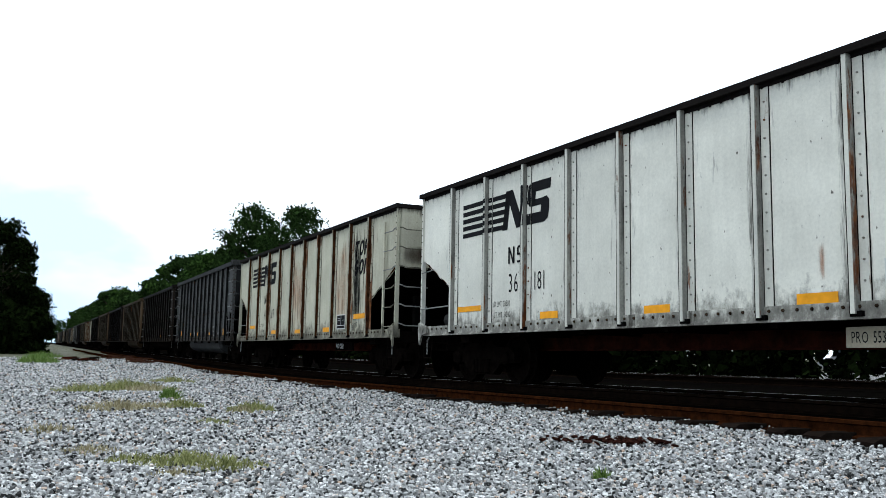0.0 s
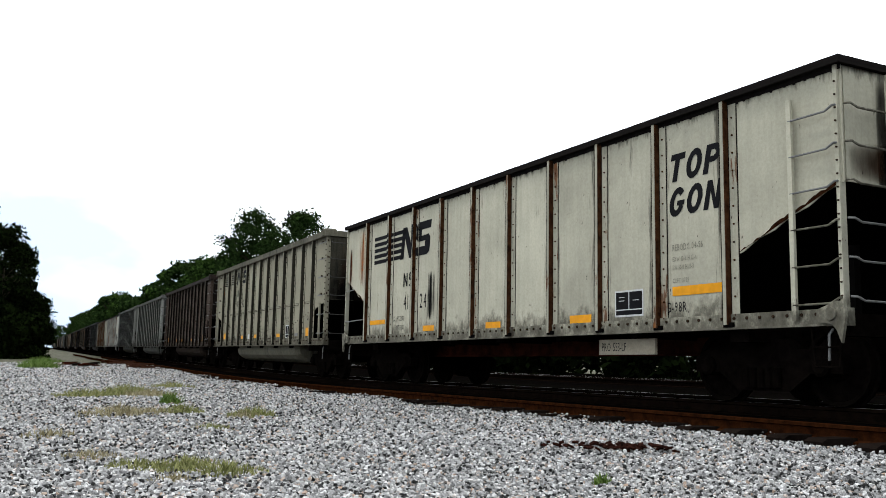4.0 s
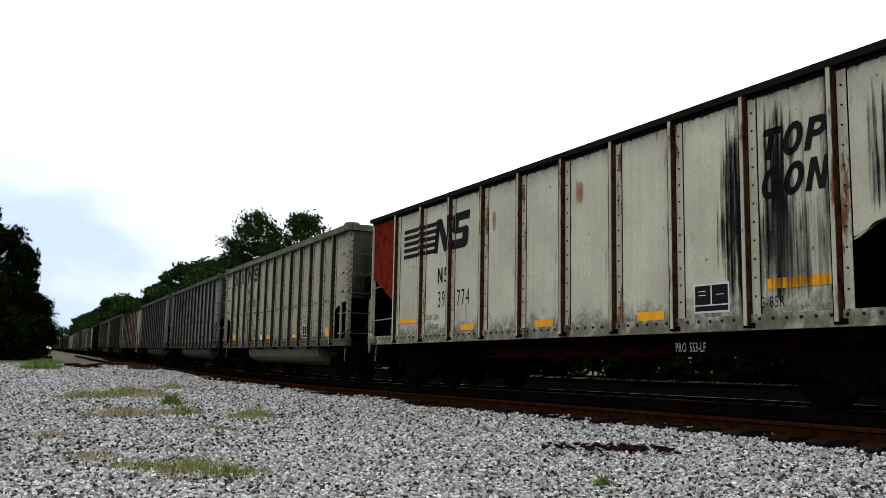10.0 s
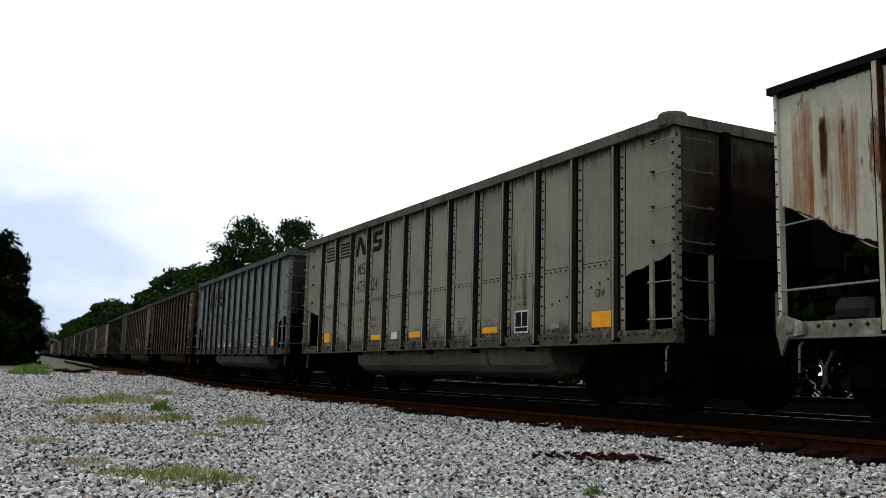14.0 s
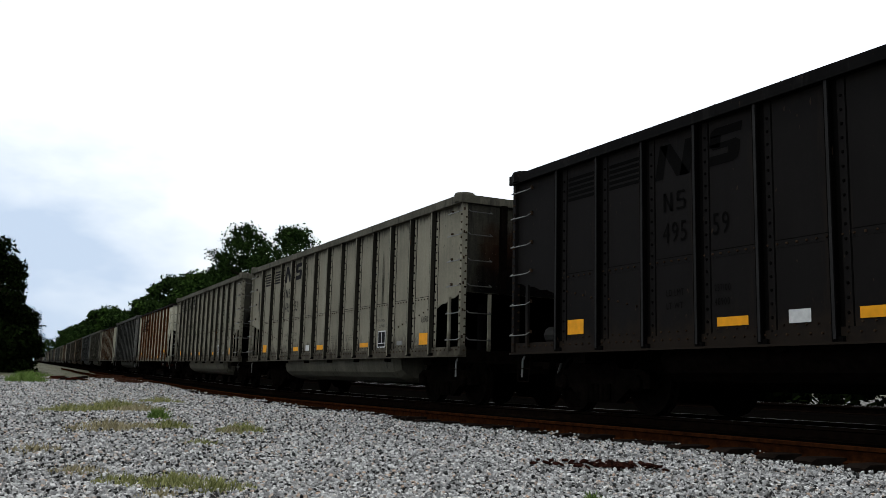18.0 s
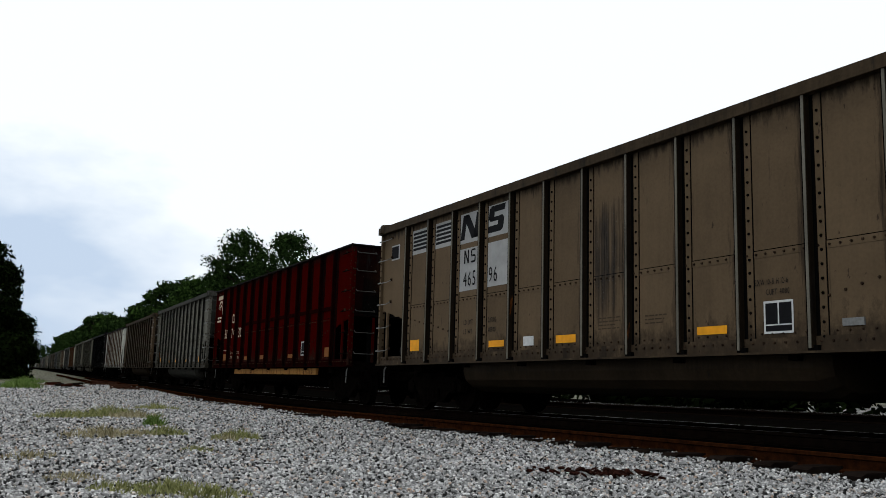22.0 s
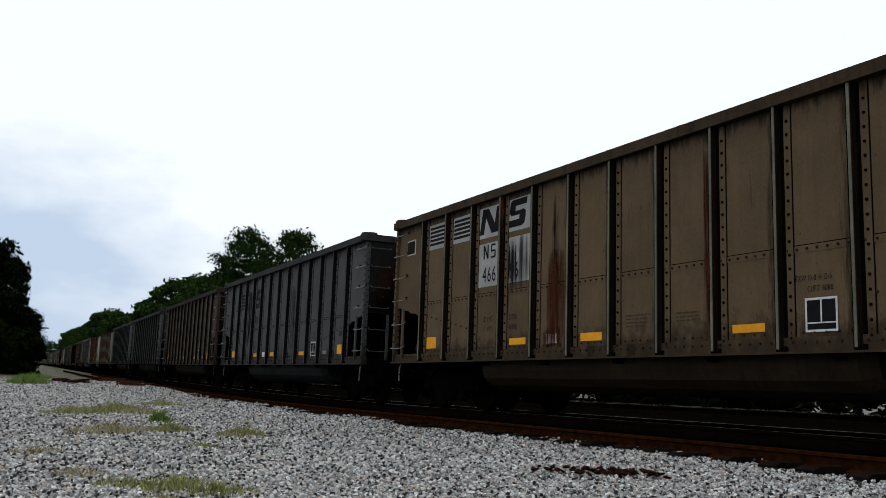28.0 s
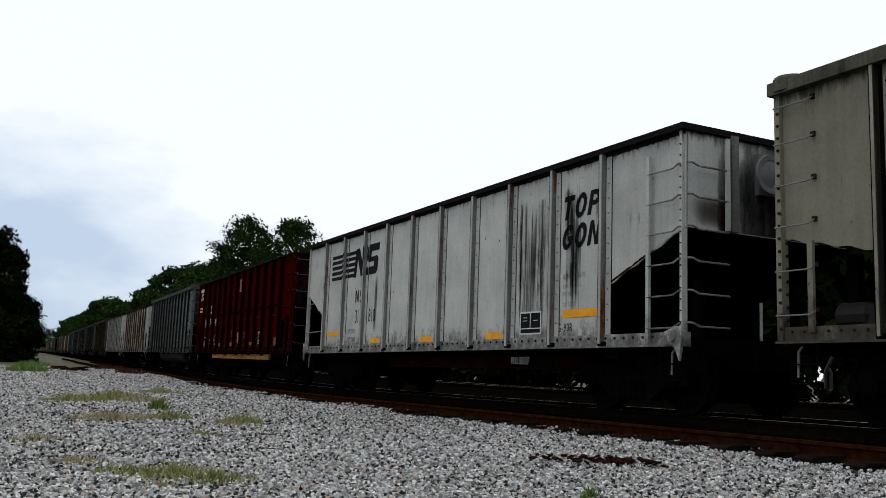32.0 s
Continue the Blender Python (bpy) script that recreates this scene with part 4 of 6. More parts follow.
def emblem(wide_marks, letter, half, ribs, decal):
    """The railway's mark as plain shapes: slanted stripes and two heavy slanted blocks."""
    polys = []

    def blocks(shapes, u, z, w, h):
        for sh in shapes:
            polys.append([(u + w * (a + 0.14 * c), z + h * c) for a, c in sh])

    first = MARK_A
    second = MARK_B
    if letter == "T":
        for i in range(5):
            z = 2.68 + 0.135 * i
            polys.append([(1.71, z), (3.22 + 0.045 * i, z), (3.25 + 0.045 * i, z + 0.085), (1.71, z + 0.085)])
        blocks(first, 3.15, 2.66, 0.84, 0.68)
        blocks(second, 3.9, 2.66, 0.78, 0.7)
    else:
        p = [r + 0.1 for r in ribs]
        z0, n = (2.78, 5) if wide_marks else (3.2, 5)
        st = 0.115 if wide_marks else 0.08
        for i in range(n):
            z = z0 + st * i
            a = p[0] + (0.3 + 0.085 * i if wide_marks else 0.12)
            polys.append([(a, z), (p[0] + 0.84, z), (p[0] + 0.84, z + st * 0.62), (a + 0.05 * wide_marks, z + st * 0.62)])
            b = p[1] + (0.42 + 0.09 * i if wide_marks else 0.84)
            polys.append([(p[1] + 0.12, z), (b, z), (b + 0.06 * wide_marks, z + st * 0.62), (p[1] + 0.12, z + st * 0.62)])
        h = 0.6 if wide_marks else 0.46
        blocks(first, p[2] + 0.09, z0 - 0.05, 0.78, h)
        blocks(second, p[3] + 0.05, z0 - 0.05, 0.7 if wide_marks else 0.62, h * 1.02)
    for poly in polys:
        quad(decal, poly, half, 1.5565)
        if letter == "T":
            for r in ribs:
                c = clip(poly, r - 0.037, r + 0.037)
                if c:
                    quad(decal, c, half, 1.6385)
                c = clip(poly, r + 0.037, r + 0.173)
                if c:
                    quad(decal, c, half, 1.5675)


def slanted_shape(shape, u, z, half, w=0.27, h=0.37, lean=0.09, thick=0.085):
    """One heavy sign of the trade name."""
    m = Mesh()

    def put(poly):
        quad(m, [(u + x + lean * q / h, z + q) for x, q in poly], half, 1.5565)

    def arc(a0, a1, cx, cz, rx, rz):
        n = 14
        for i in range(n):
            a, b = a0 + (a1 - a0) * i / n, a0 + (a1 - a0) * (i + 1) / n
            put([(cx + rx * math.cos(a), cz + rz * math.sin(a)), (cx + rx * math.cos(b), cz + rz * math.sin(b)),
                 (cx + (rx - thick) * math.cos(b), cz + (rz - thick) * math.sin(b)), (cx + (rx - thick) * math.cos(a), cz + (rz - thick) * math.sin(a))])

    if shape == "bar_t":
        put([(0, h - 0.085), (w, h - 0.085), (w, h), (0, h)])
        put([(w / 2 - 0.045, 0), (w / 2 + 0.045, 0), (w / 2 + 0.045, h - 0.085), (w / 2 - 0.045, h - 0.085)])
    elif shape == "ring":
        arc(0, math.tau, w / 2, h / 2, w / 2 + 0.005, h / 2 + 0.008)
    elif shape == "bowl":
        put([(0, 0), (0.09, 0), (0.09, h), (0, h)])
        put([(0.09, h - 0.075), (w - 0.11, h - 0.075), (w - 0.11, h), (0.09, h)])
        put([(0.09, 0.14), (w - 0.11, 0.14), (w - 0.11, 0.215), (0.09, 0.215)])
        arc(-math.pi / 2, math.pi / 2, w - 0.115, 0.255, 0.115, 0.115)
    elif shape == "hook":
        arc(0.7, math.tau - 0.35, w / 2, h / 2, w / 2 + 0.005, h / 2 + 0.008)
        put([(w * 0.52, h * 0.36), (w + 0.005, h * 0.36), (w + 0.005, h * 0.54), (w * 0.52, h * 0.54)])
    else:
        put([(0, 0), (0.085, 0), (0.085, h), (0, h)])
        put([(0.085, h), (0.085, h * 0.62), (w - 0.085, 0), (w - 0.085, h * 0.38)])
        put([(w - 0.085, 0), (w, 0), (w, h), (w - 0.085, h)])
    return m


def scribble_bars(m, u, z, w, rows, half, h=0.022, gap=0.055):
    """Small writing that cannot be read."""
    for i in range(rows):
        a, end = u, u + w * random.uniform(0.75, 1.0)
        while a < end:
            b = a + random.uniform(0.03, 0.13)
            rect(m, a, min(b, end), z - gap * i, z - gap * i + h, half, 1.5575)
            a = b + 0.022


def blot(m, u, z, w, h, half, y=1.5602):
    n = 26
    quad(m, [(u + w / 2 * math.cos(a) * f, z + h / 2 * math.sin(a) * f) for a, f in
             ((math.tau * i / n, random.uniform(0.82, 1.08)) for i in range(n))], half, y)


def build_car(n, spec):
    letter, base, num_a, num_b, rust, soot, marks = spec
    red = letter == "R"
    k = KIND["T" if letter == "T" else "B"]
    half, ribs = k.half, k.ribs
    near = n > -4
    word = COLOUR_WORDS[base]
    kindly = "rebuilt flat-floor coal gondola" if letter == "T" else "bathtub coal gondola"
    state = ("heavily rusted" if rust > 0.5 else "rust-streaked") if letter == "T" else ("sooty" if soot > 0.3 else "dusty")
    car = thing("coal_gondola", f"{state} {word} {kindly} on the main track", "gondola", TRAIN)
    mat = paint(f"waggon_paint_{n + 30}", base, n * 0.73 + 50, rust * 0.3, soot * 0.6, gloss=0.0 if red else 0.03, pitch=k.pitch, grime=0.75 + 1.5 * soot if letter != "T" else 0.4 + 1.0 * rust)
    chord_mat = paint(f"chord_paint_{n + 30}", tuple(x * 0.52 for x in base), n + 90, 0.1, 0.65) if letter == "B" else plain("chord_black", (0.011, 0.009, 0.008), 0.85, gloss=0.03)
    # sides
    front_mat = mat
    if "red_end" in marks:
        front_mat = rusty("red_primer", (0.07, 0.008, 0.006), (0.16, 0.02, 0.012), 4)
    elif "rust_end" in marks:
        front_mat = paint(f"rusted_end_{n + 30}", base, n * 0.4 + 11, 0.6 if n == 32 else 0.45, soot)
    part("end_panel", k.front, front_mat, car)
    part("end_panel", k.rear, mat, car)
    for i in range(k.count - 1):
        slant = {0: 1, 1: 2, k.count - 3: 3, k.count - 2: 4}.get(i, 0) if letter != "T" else 0
        part("side_panel", k.panels[slant], mat, car, at=(half - ribs[i] - k.pitch / 2, 0, 0))
    rib_mat = paint(f"post_paint_{n + 30}", tuple(x * 0.9 for x in base), n + 140, rust + 0.12, soot) if letter == "T" and n > -4 else rusty("black_red_posts", (0.004, 0.001, 0.0008), (0.013, 0.002, 0.0015), 4) if red else mat
    # web sides of posts get a darkened paint copy: grime plus painted-in shade
    web_mat, face_mat = None, rib_mat
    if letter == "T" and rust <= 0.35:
        web_mat = paint(f"shaded_web_paint_{n + 30}", tuple(x * 0.5 for x in base), n + 141, 0.6, 0.6)
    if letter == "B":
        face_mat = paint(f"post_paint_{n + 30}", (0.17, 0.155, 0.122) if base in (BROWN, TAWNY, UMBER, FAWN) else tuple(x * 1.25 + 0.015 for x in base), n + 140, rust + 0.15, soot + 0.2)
        web_mat = paint(f"shaded_web_paint_{n + 30}", tuple(x * 0.16 for x in base), n + 141, 0.3, 0.6)
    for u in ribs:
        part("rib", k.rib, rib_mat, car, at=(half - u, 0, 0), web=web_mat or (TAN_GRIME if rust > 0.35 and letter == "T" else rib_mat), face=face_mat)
    part("far_side", k.far, mat, car)
    # far end panels in black paint in the unlit inside of the car
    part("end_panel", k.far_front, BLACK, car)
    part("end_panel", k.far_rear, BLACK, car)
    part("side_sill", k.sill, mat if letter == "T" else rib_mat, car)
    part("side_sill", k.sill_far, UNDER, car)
    part("top_chord", k.slim_chord if red else k.chord, chord_mat, car)
    for x in (half, -half):
        part("corner_post", k.corner, mat, car, at=(x if x > 0 else x + 0.075, 0, 0))
        if k.cap and not red:
            for y in (1.5, -1.5):
                part("corner_cap", k.cap, chord_mat, car, at=(x - math.copysign(0.15, x), y, 0))
    # end paint is a darkened body copy: soot with shade painted in
    sooty = paint(f"shaded_end_paint_{n + 30}", tuple(x * (0.6 if n == 1 else 0.5 if letter == "T" else 0.22) for x in base), n + 71, 0.2, 0.7)
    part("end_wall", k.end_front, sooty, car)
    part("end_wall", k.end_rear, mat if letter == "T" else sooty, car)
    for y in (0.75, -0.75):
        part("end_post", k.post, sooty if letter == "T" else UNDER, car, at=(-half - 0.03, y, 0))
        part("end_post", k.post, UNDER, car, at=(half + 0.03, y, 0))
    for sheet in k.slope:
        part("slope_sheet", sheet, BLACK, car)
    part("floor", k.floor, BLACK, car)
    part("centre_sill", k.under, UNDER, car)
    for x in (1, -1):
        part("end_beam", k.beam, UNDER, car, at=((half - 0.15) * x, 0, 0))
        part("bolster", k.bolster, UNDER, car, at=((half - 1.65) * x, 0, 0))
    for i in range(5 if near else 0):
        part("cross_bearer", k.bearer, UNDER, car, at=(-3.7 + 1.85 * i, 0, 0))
    # tubs get darkened body paint, their shade painted in, deeper on later cars
    tub_mat = UNDER if soot > 0.6 or base in (DARK, SOOT) else paint(f"shaded_tub_paint_{n + 30}", tuple(x * (0.6 if n < 24 else 0.28) for x in base), n + 33, 0.1, 0.45)
    if letter == "T":
        tub_mat = RED_RUST
    elif red:
        tub_mat = UNDER
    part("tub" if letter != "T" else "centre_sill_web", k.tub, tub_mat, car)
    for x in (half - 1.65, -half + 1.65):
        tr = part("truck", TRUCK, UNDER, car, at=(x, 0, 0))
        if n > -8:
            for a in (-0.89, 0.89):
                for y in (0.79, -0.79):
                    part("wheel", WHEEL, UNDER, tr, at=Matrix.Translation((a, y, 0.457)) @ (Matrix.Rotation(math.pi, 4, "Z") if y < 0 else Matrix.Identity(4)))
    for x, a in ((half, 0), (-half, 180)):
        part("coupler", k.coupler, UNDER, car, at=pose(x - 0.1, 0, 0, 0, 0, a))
        part("air_hose", k.hose, plain("dusty_rubber", (0.07, 0.07, 0.065), 0.5), car, at=pose(x - 0.1, 0, 0, 0, 0, a))
    if not near:
        return car
    # handholds, ladders, steps
    if letter == "T":
        part("ladder_stile", LONG_STILE, mat, car, at=(-half + 0.65, 0, 0))
        for i in range(6):
            part("rung", RUNG, mat if i < 3 else SHOE, car, at=(-half + 0.04, 0, 1.12 + 0.416 * i))
            part("end_rung", END_RUNG, mat if i > 2 else SHOE, car, at=(-half, 0, 1.14 + 0.416 * i))
        part("ladder_stile", Mesh().box(-half - 0.09, -half - 0.05, 0.86, 0.92, 2.42, 3.66), mat, car)
        part("jacking_bracket", SHOE_PLATE, mat, car, at=(half - 0.02, 0, 0))
        part("jacking_bracket", REAR_SHOE_PLATE, mat, car, at=pose(-half, 0, 0))
        part("handrail", Mesh().path([(half - 0.05, 1.6, 1.42), (half - 1.3, 1.6, 1.44)], 0.014, 6), SHOE, car)
        part("handrail", Mesh().path([(half - 0.05, 1.6, 2.15), (half - 0.6, 1.6, 2.18)], 0.012, 6), SHOE, car)
        part("hand_brake", BRAKE, plain("grey_brake_iron", (0.16, 0.16, 0.155), 0.7), car, at=pose(-half - 0.05, 0.2, 3.25, 0, 0, 180))
        pale_plate = n in (0, 5, 9, 38)
        plate = part("marker_plate", Mesh().box(half - ribs[7] - 0.93, half - ribs[6] - 0.95, 1.3, 1.34, 0.6, 0.82), plain("worn_cream_plate", (0.4, 0.35, 0.26), 0.7) if pale_plate else UNDER, car, "worn plate hung under the sill")
        m = Mesh()
        letters(m, "PRO 553-LF", ribs[6] + 1.02, 0.65, 0.12, half, 1.343, 0.6, 0.1)
        part("plate_stencil", m, INK if pale_plate else WHITE, plate, "stencilled plate lettering")
    else:
        for x in (half - 0.5, -half + 0.02):
            for z in (3.56, 3.13, 2.65, 2.18, 1.68, 1.19):
                part("handhold", GRAB, UNDER if red else SHOE, car, at=(x, 0, z))
            part("ladder_stile", STILE, mat, car, at=(x + (0.03 if x > 0 else 0.44), 0, 0))
        # end handholds use a darkened steel copy, painting in the dim end
        for z in (3.56, 3.13, 2.65, 2.18, 1.68, 1.19):
            part("handhold", END_GRAB, plain("shaded_handrail_steel", (0.06, 0.058, 0.054), 0.6), car, at=pose(-half + 0.0, 1.48, z, 0, 0, 180) @ Matrix.Scale(-1, 4, (0, 1, 0)))
        part("ladder_stile", Mesh().box(-half - 0.03, -half + 0.01, 0.98, 1.04, 1.0, 2.05), mat, car)
    for x in (half - 0.5, -half + 0.1):
        part("stirrup", STIRRUP, UNDER, car, at=(x, 0, 0))
    for x in (half - 0.25, -half + 0.25):
        part("uncoupling_lever", Mesh().path([(x, 1.5, 0.86), (x + 0.04, 1.52, 0.8), (x + 0.05, 1.52, 0.52)], 0.016, 5), SHOE, car)
    part("brake_valve", Mesh().lathe([(0.1, -0.2), (0.14, -0.15), (0.14, 0.2), (0.09, 0.25)], "x", 10, (half - 0.75, 1.2, 1.2)).box(half - 1.0, half - 0.85, 1.1, 1.3, 1.07, 1.3),
         plain("dull_casting", (0.025, 0.024, 0.022), 0.7, gloss=0.05), car)
    # lettering
    if red:
        m = Mesh()
        rect(m, 0.16, 1.0, 3.42, 3.56, half, 1.5565)
        for r0, r1 in ((0.2, 0.27), (0.36, 0.43)):
            pts = [(0.62 + r * math.cos(a), 2.95 + r * math.sin(a)) for r in (r0, r1) for a in [math.pi * i / 12 - 0.4 for i in range(13)][::1 if r == r0 else -1]]
            quad(m, pts, half, 1.5565)
        rect(m, 0.14, 0.72, 2.58, 2.65, half, 1.5565), rect(m, 0.2, 0.78, 2.7, 2.77, half, 1.5565)
        part("emblem", m, CREAM, car, "cream railway emblem in plain shapes")
        m = Mesh()
        owner_mark(m, ribs[1] + 0.32, 2.46, 0.52, 0.3, half, pair=(THIN_C, THIN_D))
        part("owner_mark", m, CREAM, car)
        m = Mesh()
        for j in range(3):
            letters(m, num_a[2 * j:2 * j + 2], ribs[j] + 0.28, 1.93, 0.33, half, 1.5605, 0.85, 0.2)
        part("car_number", m, CREAM, car)
        m = Mesh()
        letters(m, "LD LMT", ribs[1] + 0.25, 1.36, 0.09, half, 1.5565), letters(m, "LT WT", ribs[1] + 0.25, 1.2, 0.09, half, 1.5565)
        letters(m, "232600" if n == 28 else "232600", ribs[2] + 0.2, 1.36, 0.09, half, 1.5565), letters(m, "53400" if n == 28 else "53600", ribs[2] + 0.3, 1.2, 0.09, half, 1.5565)
        scribble_bars(m, ribs[0] + 0.2, 1.5, 0.6, 1, half)
        part("weight_stencil", m, CREAM, car)
        part("panel_seam", Mesh().box(-half + 1.5, half - ribs[3], 1.556, 1.566, 2.28, 2.38), rusty("black_red_posts", (0.004, 0.001, 0.0008), (0.013, 0.002, 0.0015), 4), car, "dark riveted seam")
        m = Mesh()
        for _ in range(60):
            u, w = random.uniform(3.4, 12.2), random.choice((0.004, 0.008, 0.015))
            quad(m, [(u - w, 0.705), (u + w, 0.705), (u + w * 0.5, 0.855), (u - w * 0.5, 0.855)], half, 1.433)
        runs = part("rust_stain", m, plain("rim_runs", (0.05, 0.016, 0.006), 0.9), car, "dark rust runs on the rim")
        runs["kind"] = "stuff"
        part("tub_rim", Mesh().box(-4.5, 4.5, 1.36, 1.43, 0.7, 0.86), paint("streaked_cream_rim", (0.62, 0.3, 0.08), 5.0, 0.55, 0.25), car, "rust-streaked cream rim of the tub")
    elif near and (num_a or letter == "T") and "faded" not in marks or num_a:
        ink = plain(f"ghosted_stencil_{n + 30}", tuple(x * 0.24 for x in base), 0.8, gloss=0.03) if "faded" in marks else INK
        if "patch" in marks:
            p = [r + 0.1 for r in ribs]
            for a, b, c, d in ((p[0], p[0] + 0.86, 3.12, 3.62), (p[1], p[1] + 0.86, 3.12, 3.62), (p[2], p[2] + 0.88, 3.08, 3.64), (p[3], p[3] + 0.88, 3.08, 3.64),
                               (p[2], p[2] + 0.88, 2.2, 2.98), (p[3], p[3] + 0.88, 2.2, 2.98), (0.4, 0.86, 3.12, 3.44)):
                part("paint_patch", rect(Mesh(), a + 0.06, b, c, d, half, 1.5555), plain("grey_white_patch", (0.36, 0.355, 0.34), 0.65, grain=5), car, "whitish painted patch behind the marks")
            part("paint_patch", rect(Mesh(), 2 * half - 0.84, 2 * half - 0.42, 3.1, 3.46, half, 1.5555), plain("grey_white_patch", (0.36, 0.355, 0.34), 0.65, grain=5), car, "whitish painted frame of the square")
            for a in (0.47, 2 * half - 0.8):
                part("end_square", rect(Mesh(), a, a + 0.34, 3.15, 3.41, half, 1.5585), INK, car, "black square in a white frame")
        m = Mesh()
        emblem("wide" in marks, "T" if letter == "T" else "B", half, ribs, m)
        part("emblem", m, ink, car, "black railway emblem of stripes and slanted blocks")
        m, w = Mesh(), Mesh()
        if letter == "T":
            owner_mark(m, 3.36, 2.06, 0.5, 0.29, half)
            letters(w, num_a, ribs[2] - 0.22 * len(num_a) - 0.08, 1.57, 0.32, half, 1.5565, 0.62, 0.17)
            letters(w, num_b, ribs[2] + 0.28, 1.57, 0.3, half, 1.5565, 0.62, 0.17)
        elif "wide" in marks:
            owner_mark(m, ribs[1] + 0.56, 2.2, 0.44, 0.27, half)
            letters(w, num_a, ribs[2] + 0.4, 2.2, 0.26, half, 1.5612, 0.78)
            letters(w, num_b, ribs[3] + 0.26, 2.2, 0.26, half, 1.5612, 0.78)
        else:
            owner_mark(m, ribs[2] + 0.36, 2.7, 0.44, 0.25, half, 1.5612)
            letters(w, num_a, ribs[2] + 0.34, 2.28, 0.27, half, 1.5612, 0.72)
            letters(w, num_b, ribs[3] + 0.24, 2.28, 0.27, half, 1.5612, 0.72)
        part("owner_mark", m, ink, car)
        if num_a:
            part("car_number", w, ink, car)
        m = Mesh()
        uu, vv = (ribs[1] + 0.24, ribs[1] + 0.85) if letter == "T" else (ribs[2] + 0.4, ribs[3] + 0.25)
        zz = 1.34 if letter == "T" else 1.58
        if letter == "T":
            letters(m, "LD LMT 231500", uu, zz, 0.1, half, 1.5612, 0.52, 0.1), letters(m, " LT WT 54500", uu, zz - 0.19, 0.1, half, 1.5612, 0.52, 0.1)
        else:
            letters(m, "LD LMT", uu, zz, 0.085, half, 1.5612), letters(m, "LT WT", uu, zz - 0.17, 0.085, half, 1.5612)
        if letter != "T":
            letters(m, "237100", vv, zz, 0.085, half, 1.5612), letters(m, "48900", vv, zz - 0.17, 0.085, half, 1.5612)
            fine = Mesh()
            scribble_bars(fine, ribs[6] + 0.3, 1.46, 0.5, 4, half, 0.016, 0.05), scribble_bars(fine, ribs[7] + 0.3, 1.44, 0.45, 3, half, 0.016, 0.05)
            if "faded" not in marks:
                letters(m, "EXW 10-8 H 12-6", ribs[9] + 0.2, 1.68, 0.065, half, 1.5612, 0.62, 0.12), letters(m, "CUFT 4080", ribs[9] + 0.36, 1.56, 0.065, half, 1.5612, 0.66, 0.12)
            part("fine_print", fine, plain(f"faded_print_{n + 30}", tuple(x * 0.5 for x in base), 0.8), car, "faded small stencil print")
        part("weight_stencil", m, ink, car)
    # reflectors and plates
    if letter == "T":
        spots = [(1.54, 2.42, 1.3, 1.4), (ribs[2] + 0.45, ribs[2] + 0.95, 1.09, 1.2), (ribs[4] + 0.46, ribs[4] + 0.98, 1.07, 1.18), (ribs[6] + 0.5, ribs[6] + 1.05, 1.07, 1.19), (ribs[8] + 0.27, ribs[9] - 0.05, 1.35, 1.47)]
        box_u, box_z, box_w = ribs[7] + 0.34, 1.12, 0.62
    else:
        spots = [(ribs[0] + 0.22, ribs[0] + 0.62, 1.16, 1.38), (ribs[3] + 0.28, ribs[3] + 0.78, 1.15, 1.26), (ribs[5] + 0.26, ribs[5] + 0.77, 1.15, 1.27),
                 (ribs[8] + 0.26, ribs[8] + 0.76, 1.15, 1.25), (ribs[11] + 0.42, ribs[11] + 0.92, 1.14, 1.37)]
        box_u, box_z, box_w = (ribs[9] + 0.48, 1.2, 0.52) if red else (ribs[9] + 0.32, 1.12, 0.42)
    if n == 30:
        a = ribs[11]
        spots[-1:] = [(a + 0.24, a + 0.34, 1.08, 1.6), (a + 0.42, a + 0.95, 1.52, 1.63), (a + 0.58, a + 0.95, 1.3, 1.4), (a + 0.42, a + 0.82, 1.1, 1.2)]
    tape = YELLOW if base not in (RED,) else plain("dirty_amber_tape", (0.2, 0.07, 0.01), 0.6)
    for a, b, c, d in spots:
        part("reflector", rect(Mesh(), a, b, c, d, half, 1.559), tape, car, "amber reflective strip")
    m = Mesh()
    w = box_w
    for a, b, c, d in ((0, w, 0, 0.025), (0, w, 0.345, 0.37), (0, 0.025, 0.025, 0.345), (w - 0.025, w, 0.025, 0.345), (w / 2 - 0.01, w / 2 + 0.01, 0.1, 0.345), (0.025, w - 0.025, 0.09, 0.105)):
        rect(m, box_u + a, box_u + b, box_z + c, box_z + d, half, 1.561)
    for j in range(3 if letter == "T" else 0):
        a = 0.09 + (j % 2) * w / 2
        rect(m, box_u + a, box_u + a + w * 0.2, box_z + 0.22 + 0.05 * (j // 2), box_z + 0.23 + 0.05 * (j // 2), half, 1.561)
    part("data_frame", m, WHITE, car, "white frame of the lubrication stencil")
    part("data_plate", rect(Mesh(), box_u + 0.01, box_u + box_w - 0.01, box_z + 0.01, box_z + 0.36, half, 1.559), INK, car, "black lubrication stencil plate")
    if letter == "B":
        part("paper_label", rect(Mesh(), ribs[4] + 0.36, ribs[4] + 0.66, 1.14, 1.29, half, 1.559), WHITE, car, "small white label")
        part("tag_plate", Mesh().box(half - ribs[10] - 0.62, half - ribs[10] - 0.36, 1.552, 1.57, 1.16, 1.24), SHOE, car)
    if letter == "T":
        # trade name above the ladder end, in plain slanted shapes
        u0 = ribs[8] + 0.2
